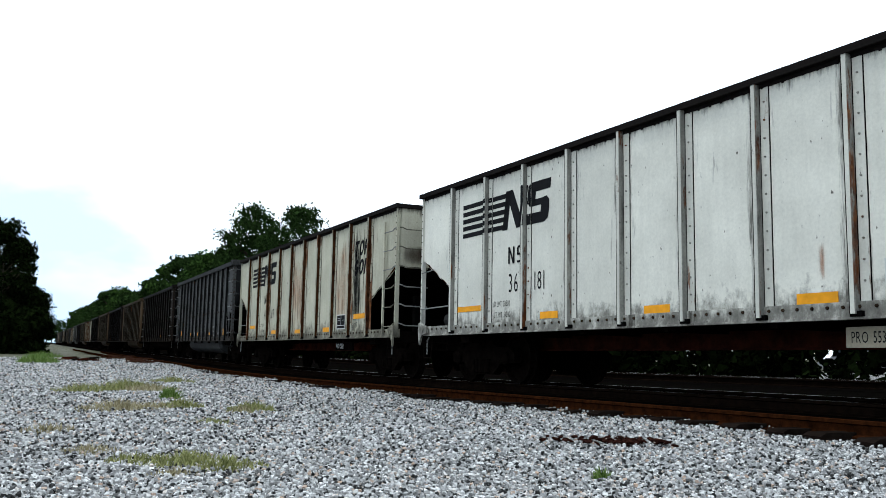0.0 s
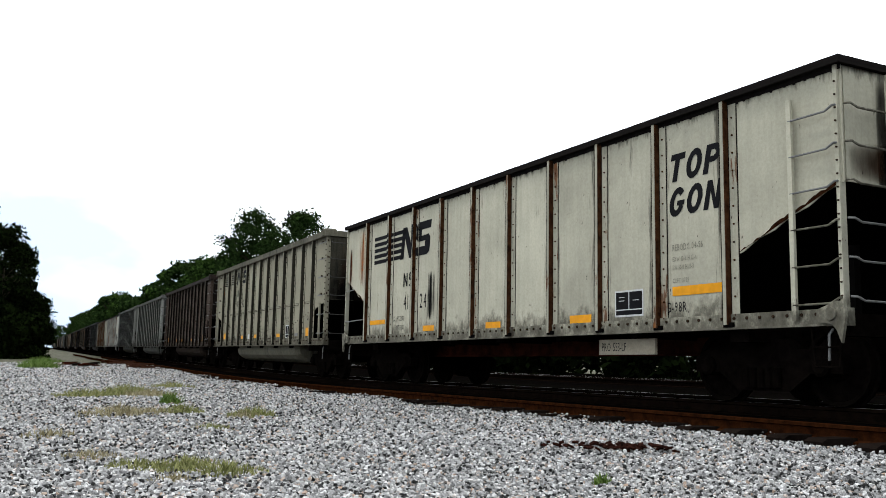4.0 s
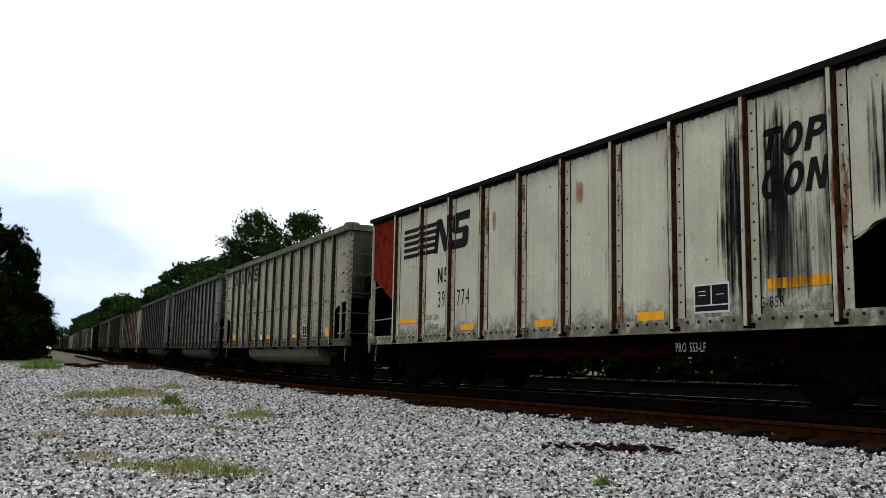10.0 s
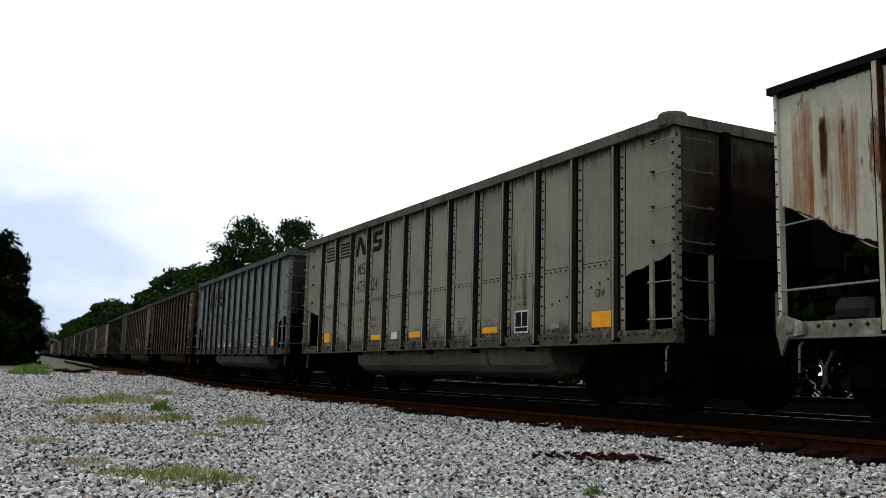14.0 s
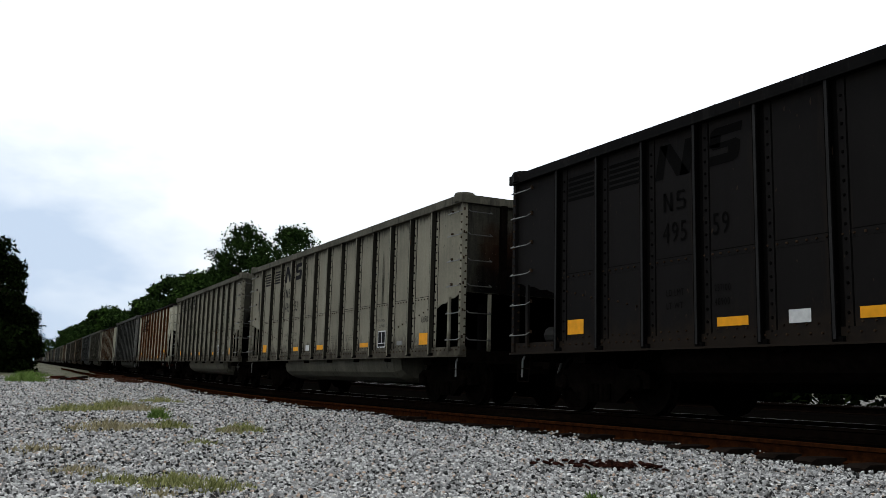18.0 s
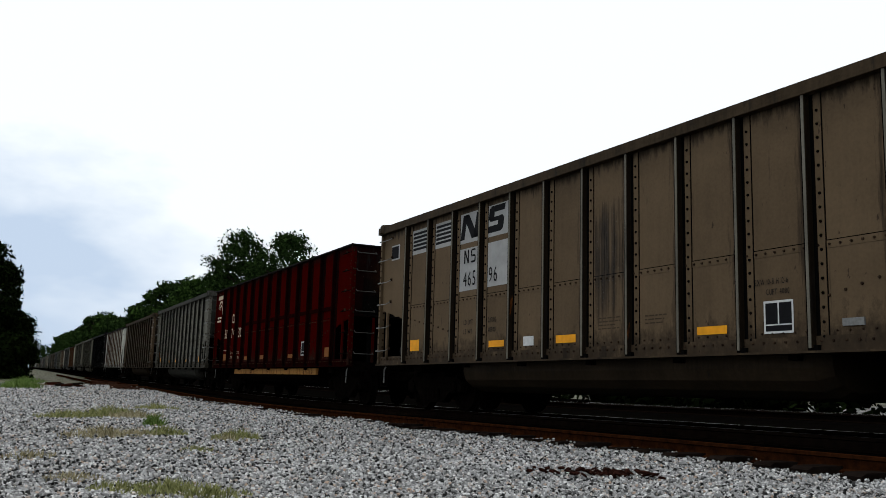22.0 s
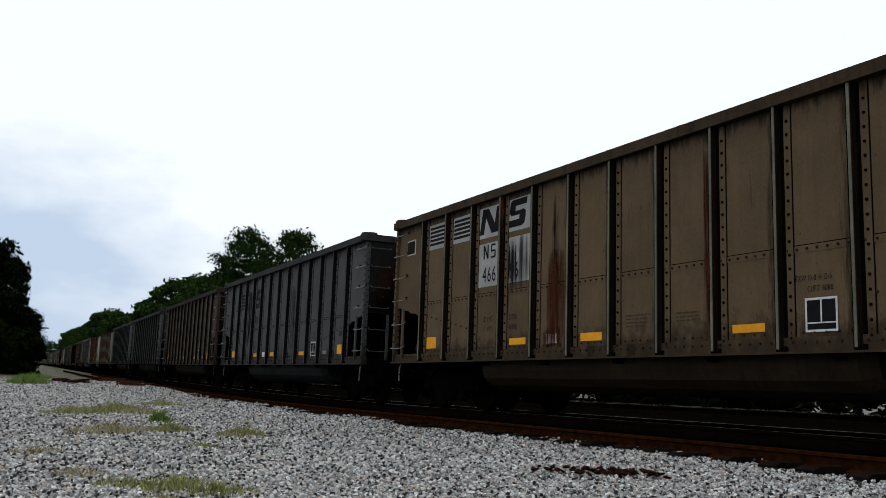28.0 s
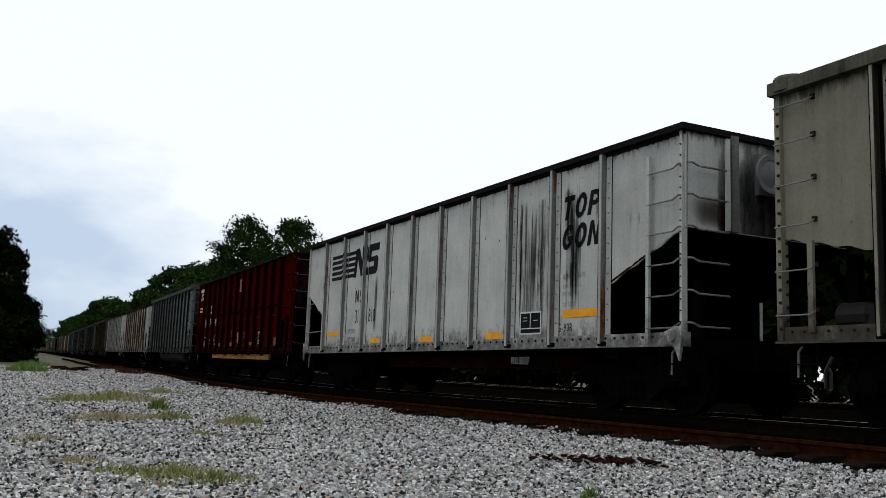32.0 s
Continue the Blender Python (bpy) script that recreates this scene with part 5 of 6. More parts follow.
        for shape, j, zb in (("bar_t", 0, 2.86), ("ring", 1, 2.86), ("bowl", 2, 2.86), ("hook", 0, 2.4), ("ring", 1, 2.4), ("zigzag", 2, 2.4)):
            part("trade_mark", slanted_shape(shape, u0 + 0.33 * j, zb, half), INK, car, "black slanted block of the trade name")
        m = Mesh()
        fine = Mesh()
        letters(fine, "REBODY 12 87" if n == 38 else "REBODY 04-96", u0 + 0.08, 1.94, 0.085, half, 1.5575, 0.62, 0.12)
        letters(fine, "EXW 10-8 H 12-4", u0 + 0.08, 1.8, 0.06, half, 1.5575, 0.62, 0.12), letters(fine, "EW 10-8 H 12-3", u0 + 0.08, 1.69, 0.06, half, 1.5575, 0.62, 0.12)
        letters(fine, "CUFT 3725", u0 + 0.08, 1.52, 0.06, half, 1.5575, 0.66, 0.12)
        part("fine_print", fine, plain(f"faded_print_{n + 30}", tuple(x * 0.5 for x in base), 0.8), car, "faded small stencil print")
        letters(m, "G-90R" if n in (25, 42) else "G-85R" if n == 13 else "G-100R" if n == 38 else "G-98R", u0 - 0.05, 1.14, 0.13, half, 1.5565, 0.7)
        part("class_stencil", m, INK, car)
    elif letter == "B" and num_a:
        m = Mesh()
        letters(m, "G119" if "wide" in marks else "G116" if n == 18 else "G117R", ribs[11] + 0.5, 1.58, 0.12, half, 1.5565, 0.75)
        part("class_stencil", m, INK, car)
    random.seed(1000 + n)
    # wear that has a shape of its own
    stains(car, n, k)
    if letter == "T":
        edge_rust(car, n, k, 0.02 + 0.08 * rust)
    # end-wall skins darken inwards and downwards: rust, soot and painted-in shade
    end_darkening = (("d", -0.4, 1.4, 2.1, 3.5), ("k", -1.5, 0.75, 2.0, 3.75), ("k", -1.5, 0.6, 2.0, 3.7), ("k", -1.5, 1.3, 2.0, 3.0), ("k", -1.5, 1.5, 2.0, 2.6))
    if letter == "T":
        end_darkening = (("k", -2.2, 0.75, 1.2, 4.2), ("k", -2.0, 0.7, 1.2, 3.9), ("d", 0.5, 1.5, 2.3, 2.9), ("k", 0.72, 1.0, 2.3, 3.7))
    for i, (kind, y0, y1, low, high) in enumerate(end_darkening[:1] if n == 1 else end_darkening):
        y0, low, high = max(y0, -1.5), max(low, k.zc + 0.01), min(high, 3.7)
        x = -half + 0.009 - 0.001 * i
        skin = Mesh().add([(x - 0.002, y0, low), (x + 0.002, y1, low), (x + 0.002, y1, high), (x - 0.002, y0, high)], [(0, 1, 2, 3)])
        part("stain", skin, END_RUNS[kind], car, "rust, soot and painted shade on the end wall")
    if "tags" in marks:
        for u, z, w, h in ((ribs[6] + 0.78, 1.75, 0.95, 1.15), (ribs[7] + 0.7, 1.95, 0.85, 0.9), (ribs[2] + 0.75, 1.7, 0.9, 0.9)):
            m = Mesh()
            blot(m, u, z, w, h, half, 1.5568)
            part("tag_fill", m, plain("lavender_spray", (0.24, 0.25, 0.32), 0.7, grain=6), car, "faded lavender spray-paint fill")
        for u, z, r in ((ribs[8] + 0.62, 1.85, 0.22), (ribs[9] + 0.4, 3.0, 0.14)):
            m = Mesh().path([(half - u - r * math.cos(i * 0.6) * (1.15 if i % 4 else 0.7), 1.562, z + 1.5 * r * math.sin(i * 0.6)) for i in range(14)], 0.022, 4)
            part("scrawl", m, plain("dark_blue_spray", (0.012, 0.014, 0.035), 0.6), car, "dark blue spray-paint scrawl that cannot be read")
    if "blots" in marks:
        for a, b, c, d in ((ribs[0] + 0.72, 1.4, 1.34, 0.62), (ribs[3] + 0.5, 1.3, 1.2, 0.22), (ribs[4] + 0.55, 1.25, 1.42, 0.38), (ribs[6] + 0.45, 0.95, 1.2, 0.2)):
            m = Mesh()
            blot(m, a, c, b * 0.6, d, half, 1.5585)
            part("paint_patch", m, INK, car, "sprayed-over black paint patch")
    if "spots" in marks:
        for u, z, w in ((ribs[3] + 0.75, 2.05, 0.36), (ribs[6] + 0.6, 2.25, 0.36)):
            m = Mesh()
            blot(m, u, z, w, w, half)
            part("rust_spot", m, rusty("deep_rust", (0.05, 0.012, 0.008), (0.12, 0.03, 0.015), 5), car, "round dark rust spot")
    if "notice" in marks:
        part("old_notice", rect(Mesh(), ribs[6] + 0.34, ribs[6] + 1.0, 3.03, 3.47, half, 1.559), plain("tan_patch", (0.34, 0.17, 0.065), 0.7), car, "faded tan stencilled panel")
        part("old_notice", rect(Mesh(), ribs[6] + 0.42, ribs[6] + 0.94, 1.25, 1.6, half, 1.559), plain("tan_patch", (0.34, 0.17, 0.065), 0.7), car, "tan painted patch")
        m = Mesh()
        rect(m, ribs[6] + 0.38, ribs[6] + 0.96, 3.09, 3.115, half, 1.5605), rect(m, ribs[6] + 0.38, ribs[6] + 0.96, 3.16, 3.185, half, 1.5605)
        for j in range(5):
            rect(m, ribs[6] + 0.4 + 0.115 * j, ribs[6] + 0.48 + 0.115 * j, 3.24, 3.4, half, 1.5605)
        part("notice_print", m, plain("dark_red_print", (0.05, 0.004, 0.003), 0.8), car, "dark red print that cannot be read")
        m = Mesh()
        for j, bay in enumerate((2, 5, 7)):
            u, z = ribs[bay] + 0.5, 1.5 + 0.08 * (j % 2)
            m.path([(half - u - 0.19 * math.sin(i * 2.3 + j) * (1 - 0.02 * i), 1.558, z + 0.13 * math.cos(i * 1.37 + 2 * j)) for i in range(20)], 0.005, 4)
        part("scrawl", m, plain("dim_chalk", (0.075, 0.03, 0.028), 0.9), car, "dim chalk scrawl that cannot be read")
    if "scrawl" in marks:
        pen = random.Random(15)
        for j in range(9):
            # tall looping strokes, one to a bay, and a few small ones after them
            m = Mesh()
            u, z, r = ribs[0] + 0.5 + 1.02 * j, pen.uniform(1.2, 1.35), pen.uniform(0.24, 0.34)
            start, turn = pen.uniform(0, 6), pen.uniform(4.2, 6.6) * pen.choice((1, -1))
            pts = [(half - u - r * math.sin(start + turn * i / 14) - 0.02 * i, 1.562, z + 0.42 + 1.35 * r * math.cos(start + turn * i / 14)) for i in range(15)]
            pts += [(pts[-1][0] - 0.1, 1.562, z - 0.08), (pts[-1][0] - 0.3, 1.562, z + 0.05)]
            m.path(pts, 0.014, 4)
            part("scrawl", m, WHITE, car, "thin white spray-paint scrawl that cannot be read")
        for u, z in ((0.35, 2.0), (ribs[8] + 0.5, 1.75), (ribs[8] + 0.5, 1.52)):
            m = Mesh()
            m.path([(half - u - 0.055 * i, 1.562, z + 0.075 * (-1) ** i + pen.uniform(-0.03, 0.03)) for i in range(10)], 0.01, 4)
            part("scrawl", m, WHITE, car, "small white spray-paint scrawl that cannot be read")
    return car


def line_pose(s):
    """Pose of a car whose middle stands s metres along the line."""
    a, b = on_line(s + 5.7, CENTRE), on_line(s - 5.7, CENTRE)
    fwd = (a - b).normalized()
    up = Vector((0, 0, 1))
    left = up.cross(fwd).normalized()
    up = fwd.cross(left)
    mid = (a + b) / 2
    m = Matrix((fwd, left, up)).transposed().to_4x4()
    m.translation = mid
    return m


SPEED, GAIN = 21.530, 0.00700
# the slow surge of the train: seconds, metres ahead of its even run
SURGE = [(0, -0.05), (1, 0.22), (2, 0.05), (3, 0.07), (6, 0.75), (7, 0.41), (8, 0.22), (9, 0.25), (10, 0.19), (11, 0.1), (12, 0.18), (13, -0.23), (14, -0.04), (17, -0.17), (18, 0.22), (19, 0.52), (20, 0.47), (21, 0.5), (22, 0.49), (23, 0.58), (24, 0.33), (25, -0), (28, -0.03), (29, -0.86), (30, -1.05), (31, -0.65), (32, -0.72)]
LEAD = {0: 16.54}
for i in range(0, 44):
    LEAD[i + 1] = LEAD[i] - (15.939 if CARS[i][0] == "T" else 16.562)
for i in range(-1, -24, -1):
    LEAD[i] = LEAD[i + 1] + (15.939 if CARS[i][0] == "T" else 16.562)


def middle(n, t):
    surge = float(np.interp(t, [r[0] for r in SURGE], [r[1] for r in SURGE]))
    # the rebuilt cars have shorter drawgear and ride a little ahead
    flat = CARS[n][0] == "T"
    return LEAD[n] + SPEED * t + GAIN * t * t + surge + (0.17 if flat else 0.0) - KIND["T" if flat else "B"].half


def motions():
    for n, car in TRAIN_CARS.items():
        rows, t = [], 0.0
        while t < 32.0:
            rows.append((t, line_pose(middle(n, t))))
            s = middle(n, t)
            t += 0.5 if -40 < s + 20 and s < 110 else 1.0
        rows.append((32.0, line_pose(middle(n, 32.0))))
        walk(car, rows)


TRAIN_CARS = {n: build_car(n, CARS[n]) for n in sorted(CARS, reverse=True)}

# ---- ground: one sheet that follows the line and reaches the horizon ----
BED = -0.27


def ground_z(s, off):
    """Height over the line's own level."""
    d = off - CENTRE
    z = BED
    if abs(d) < 2.6:
        z += 0.07 * max(0.0, min(1.0, (2.6 - abs(d)) / 0.5))
    if d > 3.0:
        z += 0.16 * min(1.0, (d - 3.0) / 3.0)
    return z


def build_ground():
    ss = [-700, -300, -120, -50, -25] + [-14 + 0.5 * i for i in range(140)] + [60, 70, 85, 105, 130, 170, 230, 320, 450, 650, 900, 1300, 1790]
    oo = [-900, -400, -150, -60, -25, -12] + [-6 + 0.4 * i for i in range(60)] + [19, 22, 28, 40, 70, 150, 400, 900]
    vs, fs = [], []
    for s in ss:
        for o in oo:
            p = on_line(s, o, ground_z(s, o))
            n = noise.noise(Vector((p.x * 0.35, p.y * 0.35, 0))) * 0.05 + noise.noise(Vector((p.x * 1.7, p.y * 1.7, 3))) * 0.018
            p.z += n * (1 if o < CENTRE - 2.2 else 0.2)
            vs.append(p)
    w = len(oo)
    for i in range(len(ss) - 1):
        for j in range(w - 1):
            fs.append((i * w + j, i * w + j + 1, (i + 1) * w + j + 1, (i + 1) * w + j))
    me = bpy.data.meshes.new("ground")
    me.from_pydata(vs, [], fs)
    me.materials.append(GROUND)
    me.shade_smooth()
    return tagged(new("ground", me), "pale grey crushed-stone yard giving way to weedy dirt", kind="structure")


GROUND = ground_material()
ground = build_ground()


def ground_at(x, y):
    """Height of the ground under a place beside the line."""
    s, off = y, x
    for _ in range(4):
        p = on_line(s, off)
        s += y - p.y
        off += x - p.x
    p = on_line(s, off, ground_z(s, off))
    n = noise.noise(Vector((p.x * 0.35, p.y * 0.35, 0))) * 0.05 + noise.noise(Vector((p.x * 1.7, p.y * 1.7, 3))) * 0.018
    return p.z + n * (1 if off < CENTRE - 2.2 else 0.2)


# coal-dirty bed under the train and the second track, near-black to paint in shade
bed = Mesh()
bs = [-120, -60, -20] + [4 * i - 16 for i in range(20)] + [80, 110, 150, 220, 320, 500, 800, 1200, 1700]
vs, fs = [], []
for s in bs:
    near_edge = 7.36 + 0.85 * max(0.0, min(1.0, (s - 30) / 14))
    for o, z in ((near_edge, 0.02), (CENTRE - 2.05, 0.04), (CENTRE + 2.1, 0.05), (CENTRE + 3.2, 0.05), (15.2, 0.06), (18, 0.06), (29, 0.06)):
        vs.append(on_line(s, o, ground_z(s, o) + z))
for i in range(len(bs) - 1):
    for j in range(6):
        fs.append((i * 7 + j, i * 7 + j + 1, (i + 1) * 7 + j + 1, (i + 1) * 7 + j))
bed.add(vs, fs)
structure("track_bed", bed, rusty("coal_shade_ballast", (0.001, 0.0009, 0.0008), (0.0035, 0.003, 0.0025), 14), "coal-dirty oily ballast under the tracks, painted near-black for the train's shade")

# ---- rails ----
RAIL = [(-0.07, -0.165), (0.07, -0.165), (0.07, -0.15), (0.012, -0.13), (0.012, -0.045), (0.036, -0.035), (0.036, -0.004), (0.03, 0.0),
        (-0.03, 0.0), (-0.036, -0.004), (-0.036, -0.035), (-0.012, -0.045), (-0.012, -0.13), (-0.07, -0.15)]


def sweep(name, off, s0, s1, material, label, top=0.0, wander=0.0):
    steps, s = [], s0
    while s < s1:
        steps.append(s)
        s += 1.0 if s < 70 else 8.0 if s < 300 else 60.0
    steps.append(s1)
    m, n = Mesh(), len(RAIL)
    vs, fs = [], []
    for s in steps:
        wob = wander * math.sin(s * 0.21)
        vs += [on_line(s, off + wob + x, z + top) for x, z in RAIL]
    for i in range(len(steps) - 1):
        fs += [(i * n + k, i * n + (k + 1) % n, (i + 1) * n + (k + 1) % n, (i + 1) * n + k) for k in range(n)]
    fs += [tuple(range(n)), tuple((len(steps) - 1) * n + k for k in range(n - 1, -1, -1))]
    m.add(vs, fs)
    ob = part(name, m, material, None, label)
    return ob


main_track = thing("railway_track", "main railway track with steel rails on dark timber ties", "railway track")
main_track["kind"] = "structure"
for off in (CENTRE - 0.75, CENTRE + 0.75):
    r = sweep("rail", off, -110, 1700, DARK_RAIL, "steel running rail with a worn bright head")
    r.parent = main_track
    h = Mesh()
    ss = [-40 + 2 * i for i in range(70)]
    vs, fs = [], []
    for s in ss:
        vs += [on_line(s, off - 0.024, 0.003), on_line(s, off + 0.024, 0.003)]
    for i in range(len(ss) - 1):
        fs.append((2 * i, 2 * i + 1, 2 * i + 3, 2 * i + 2))
    h.add(vs, fs)
    part("rail_head", h, RAIL_TOP, r, "polished running surface")
TIE_MESH = Mesh().box(-1.3, 1.3, -0.115, 0.115, -0.34, -0.166).done("tie")
for i in range(150):
    s = -14 + 0.53 * i
    p, q = on_line(s, CENTRE), on_line(s + 1, CENTRE)
    part("tie", TIE_MESH, TIE, main_track, at=look(p, q) @ Matrix.Rotation(-math.pi / 2, 4, "X"))

second_track = thing("railway_track", "second railway track beyond the train", "railway track")
second_track["kind"] = "structure"
for off in (15.8, 17.24):
    r = sweep("rail", off, -60, 1700, DARK_RAIL, "steel running rail", top=0.145)
    r.parent = second_track
    h = Mesh()
    ss = [-40 + 2 * i for i in range(60)]
    vs, fs = [], []
    for s in ss:
        vs += [on_line(s, off - 0.03, 0.149), on_line(s, off + 0.03, 0.149)]
    for i in range(len(ss) - 1):
        fs.append((2 * i, 2 * i + 1, 2 * i + 3, 2 * i + 2))
    h.add(vs, fs)
    part("rail_head", h, RAIL_TOP, r)

# a length of old rail laid along the tie ends, bolted up at two joints
LOOSE = 7.2
loose = sweep("loose_rail", LOOSE, -12, 95, RAIL_RUST, "rusty length of rail lying along the ballast edge", top=-0.085, wander=0.02)
tagged(loose, "rusty length of spare rail lying along the ballast edge", "rail")
for s in (3.4, 15.9):
    j = Mesh().box(-0.45, 0.45, -0.04, -0.012, -0.2, -0.125)
    for i in range(6):
        j.lathe([(0.022, -0.04), (0.018, -0.07)], "y", 6, (-0.38 + 0.15 * i, 0, -0.165))
    p, q = on_line(s, LOOSE), on_line(s + 1, LOOSE)
    part("joint_bar", j, RAIL_RUST if s < 10 else plain("blue_grey_steel", (0.06, 0.07, 0.09), 0.5), loose, "bolted joint bar",
         at=look(p, q) @ Matrix.Rotation(-math.pi / 2, 4, "X") @ Matrix.Rotation(math.pi / 2, 4, "Z"))

# old ties under it, their ends bedded in the stones
OLD_TIE = Mesh().prism([(-0.42, -0.33), (0.9, -0.33), (0.9, -0.2), (-0.36, -0.205), (-0.43, -0.235)], -0.11, 0.11).done("tie")
rng_o = random.Random(31)
for i in range(70):
    s = -2 + 0.56 * i + rng_o.uniform(-0.06, 0.06)
    p, q = on_line(s, LOOSE), on_line(s + 1, LOOSE)
    part("tie", OLD_TIE, TIE, loose, "weathered tie end bedded in stones", at=look(p, q) @ Matrix.Rotation(-math.pi / 2, 4, "X") @ pose(rng_o.uniform(-0.05, 0.06), 0, rng_o.uniform(-0.015, 0.02), 0, 0, rng_o.uniform(-4, 4)))

# what is left of a siding, leading off among the weeds
siding = sweep("loose_rail", 5.6, 58, 125, RAIL_RUST, "", top=-0.06, wander=0.1)
tagged(siding, "rusty rail of an abandoned siding among weeds", "rail")
for i in range(26):
    s = 46 + 0.9 * i + rng_o.uniform(-0.2, 0.2)
    p, q = on_line(s, 6.3), on_line(s + 1, 6.3)
    part("tie", OLD_TIE, rusty("rotten_tie", (0.012, 0.006, 0.004), (0.07, 0.03, 0.018), 6), siding, "rotten reddish tie end", at=look(p, q) @ Matrix.Rotation(-math.pi / 2, 4, "X") @ pose(rng_o.uniform(-0.5, 0.4), 0, rng_o.uniform(0.0, 0.12), 0, rng_o.uniform(-5, 5), rng_o.uniform(-30, 30)))

# ---- crushed stone: single stones near the camera ----


def build_stones():
    rng = np.random.RandomState(5)
    base = np.array([(1, 0.9, 0.9), (-1, 0.8, 0.8), (0.1, -1, 1), (1.1, 1, -1), (-1.1, 0.9, -1), (0, -1.2, -1)], float)
    V, F, n = [], [], 0
    made = 0
    grid = {}
    while made < 252000:
        # thickest over the open yard ahead, thinner all round
        u = rng.rand()
        d = 3.3 * (56 / 3.3) ** (u ** 1.15)
        a = radians(rng.uniform(-3, 62 if d < 16 else 30 if d < 28 else 18))
        x, y = d * math.sin(a), d * math.cos(a)
        if made > 217000:
            x, y = rng.uniform(-9, 7.2), rng.uniform(-10, 16)
        if x > 7.14 + max(0.0, (y - 15) * 0.02, (y - 24) * 0.0576) + rng.normal(0, 0.045):
            continue
        key = (int(x * 8), int(y * 8))
        if key not in grid:
            grid[key] = ground_at(x, y)
        size = rng.uniform(0.0038, 0.0081) * (1.0 + d / 17) if made <= 217000 else rng.uniform(0.012, 0.03)
        if made > 217000 and -3 < math.degrees(math.atan2(x, y)) < 62 and x * x + y * y > 10.9:
            continue
        v = base * rng.uniform(0.5, 1.3, (6, 3)) * np.array([1.25, 1.0, 0.85]) * size
        q = rng.rand() * math.tau
        t = rng.uniform(-0.75, 0.75)
        cz, sz, cx, sx = math.cos(q), math.sin(q), math.cos(t), math.sin(t)
        R = np.array([[cz, -sz, 0], [sz, cz, 0], [0, 0, 1]]) @ np.array([[1, 0, 0], [0, cx, -sx], [0, sx, cx]])
        V.append(v @ R.T + np.array([x, y, grid[key] + size * rng.uniform(0.3, 3.2)]))
        n += 6
        made += 1
    V = np.concatenate(V)
    F = []
    for i in range(0, n, 6):
        F += [(i, i + 1, i + 2), (i, i + 3, i + 4, i + 1), (i + 1, i + 4, i + 5, i + 2), (i + 2, i + 5, i + 3, i)]
    me = bpy.data.meshes.new("crushed_stone")
    me.from_pydata(V.tolist(), [], F)
    g = Graph("crushed_limestone")
    geo = g.node("NewGeometry")
    # about a sixth of the stones are near-black, standing in for shaded gaps
    c = g.ramp(geo.outputs["Random Per Island"], [(0.0, (0.012, 0.012, 0.011)), (0.14, (0.035, 0.034, 0.032)), (0.22, (0.24, 0.235, 0.228)), (0.6, (0.46, 0.45, 0.435)), (0.9, (0.8, 0.785, 0.76)), (0.985, (0.48, 0.35, 0.26))])
    v = g.coords(jitter=False)
    c = g.mix(0.5, c, g.ramp(g.noise(v, 90, 4), [(0.3, grey(0.6)), (0.7, grey(1.0))]), "MULTIPLY")
    me.materials.append(g.done(c, 0.9))
    return tagged(new("crushed_stone", me), "loose pale grey crushed limestone ballast", "gravel", kind="stuff")


stones = build_stones()

# a scatter of dark rotten bark and leaf litter on the stones
litter = thing("litter_patch", "dark reddish-brown scatter of bark and leaf litter on the gravel", "litter", at=Matrix.Translation((4.44, 5.79, ground_at(4.44, 5.79))))
rng_l = random.Random(77)
for i in range(58):
    lx, ly = rng_l.gauss(0, 0.23), rng_l.gauss(0, 0.12)
    lx, ly = lx * 0.86 - ly * 0.4 + 0.0, -lx * 0.35 + ly
    w = rng_l.uniform(0.018, 0.045)
    part("bark_scrap", Mesh().prism([(-w, 0), (w * 0.8, 0), (w, 0.01), (0, 0.017), (-w * 0.9, 0.011)], -w * 0.5, w * 0.5), rusty("rotten_bark", (0.004, 0.0025, 0.002), (0.035, 0.013, 0.009), 30), litter,
         at=pose(lx, ly, ground_at(4.44 + lx, 5.79 + ly) - ground_at(4.44, 5.79) + rng_l.uniform(0.03, 0.055), rng_l.uniform(-25, 25), rng_l.uniform(-25, 25), rng_l.uniform(0, 180)))

# ---- plants ----


def leaf_material(name, a, b):
    g = Graph(name)
    geo = g.node("NewGeometry")
    c = g.ramp(geo.outputs["Random Per Island"], [(0.0, a), (1.0, b)])
    m = g.done(c, 0.85, 0.0, 0.0)
    return m


# the third leaf colour is cut near-black to paint in the stands' shade
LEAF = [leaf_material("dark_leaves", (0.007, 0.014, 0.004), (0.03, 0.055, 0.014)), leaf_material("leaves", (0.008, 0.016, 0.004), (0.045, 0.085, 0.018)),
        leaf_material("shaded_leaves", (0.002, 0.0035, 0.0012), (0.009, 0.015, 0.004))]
BARK = rusty("bark", (0.015, 0.012, 0.01), (0.05, 0.04, 0.03), 3)
GRASS = leaf_material("dry_green_grass", (0.12, 0.13, 0.042), (0.33, 0.325, 0.14))
GREEN = leaf_material("green_weed", (0.06, 0.11, 0.02), (0.18, 0.25, 0.07))
TAN = leaf_material("tan_dead_grass", (0.2, 0.17, 0.09), (0.4, 0.35, 0.22))


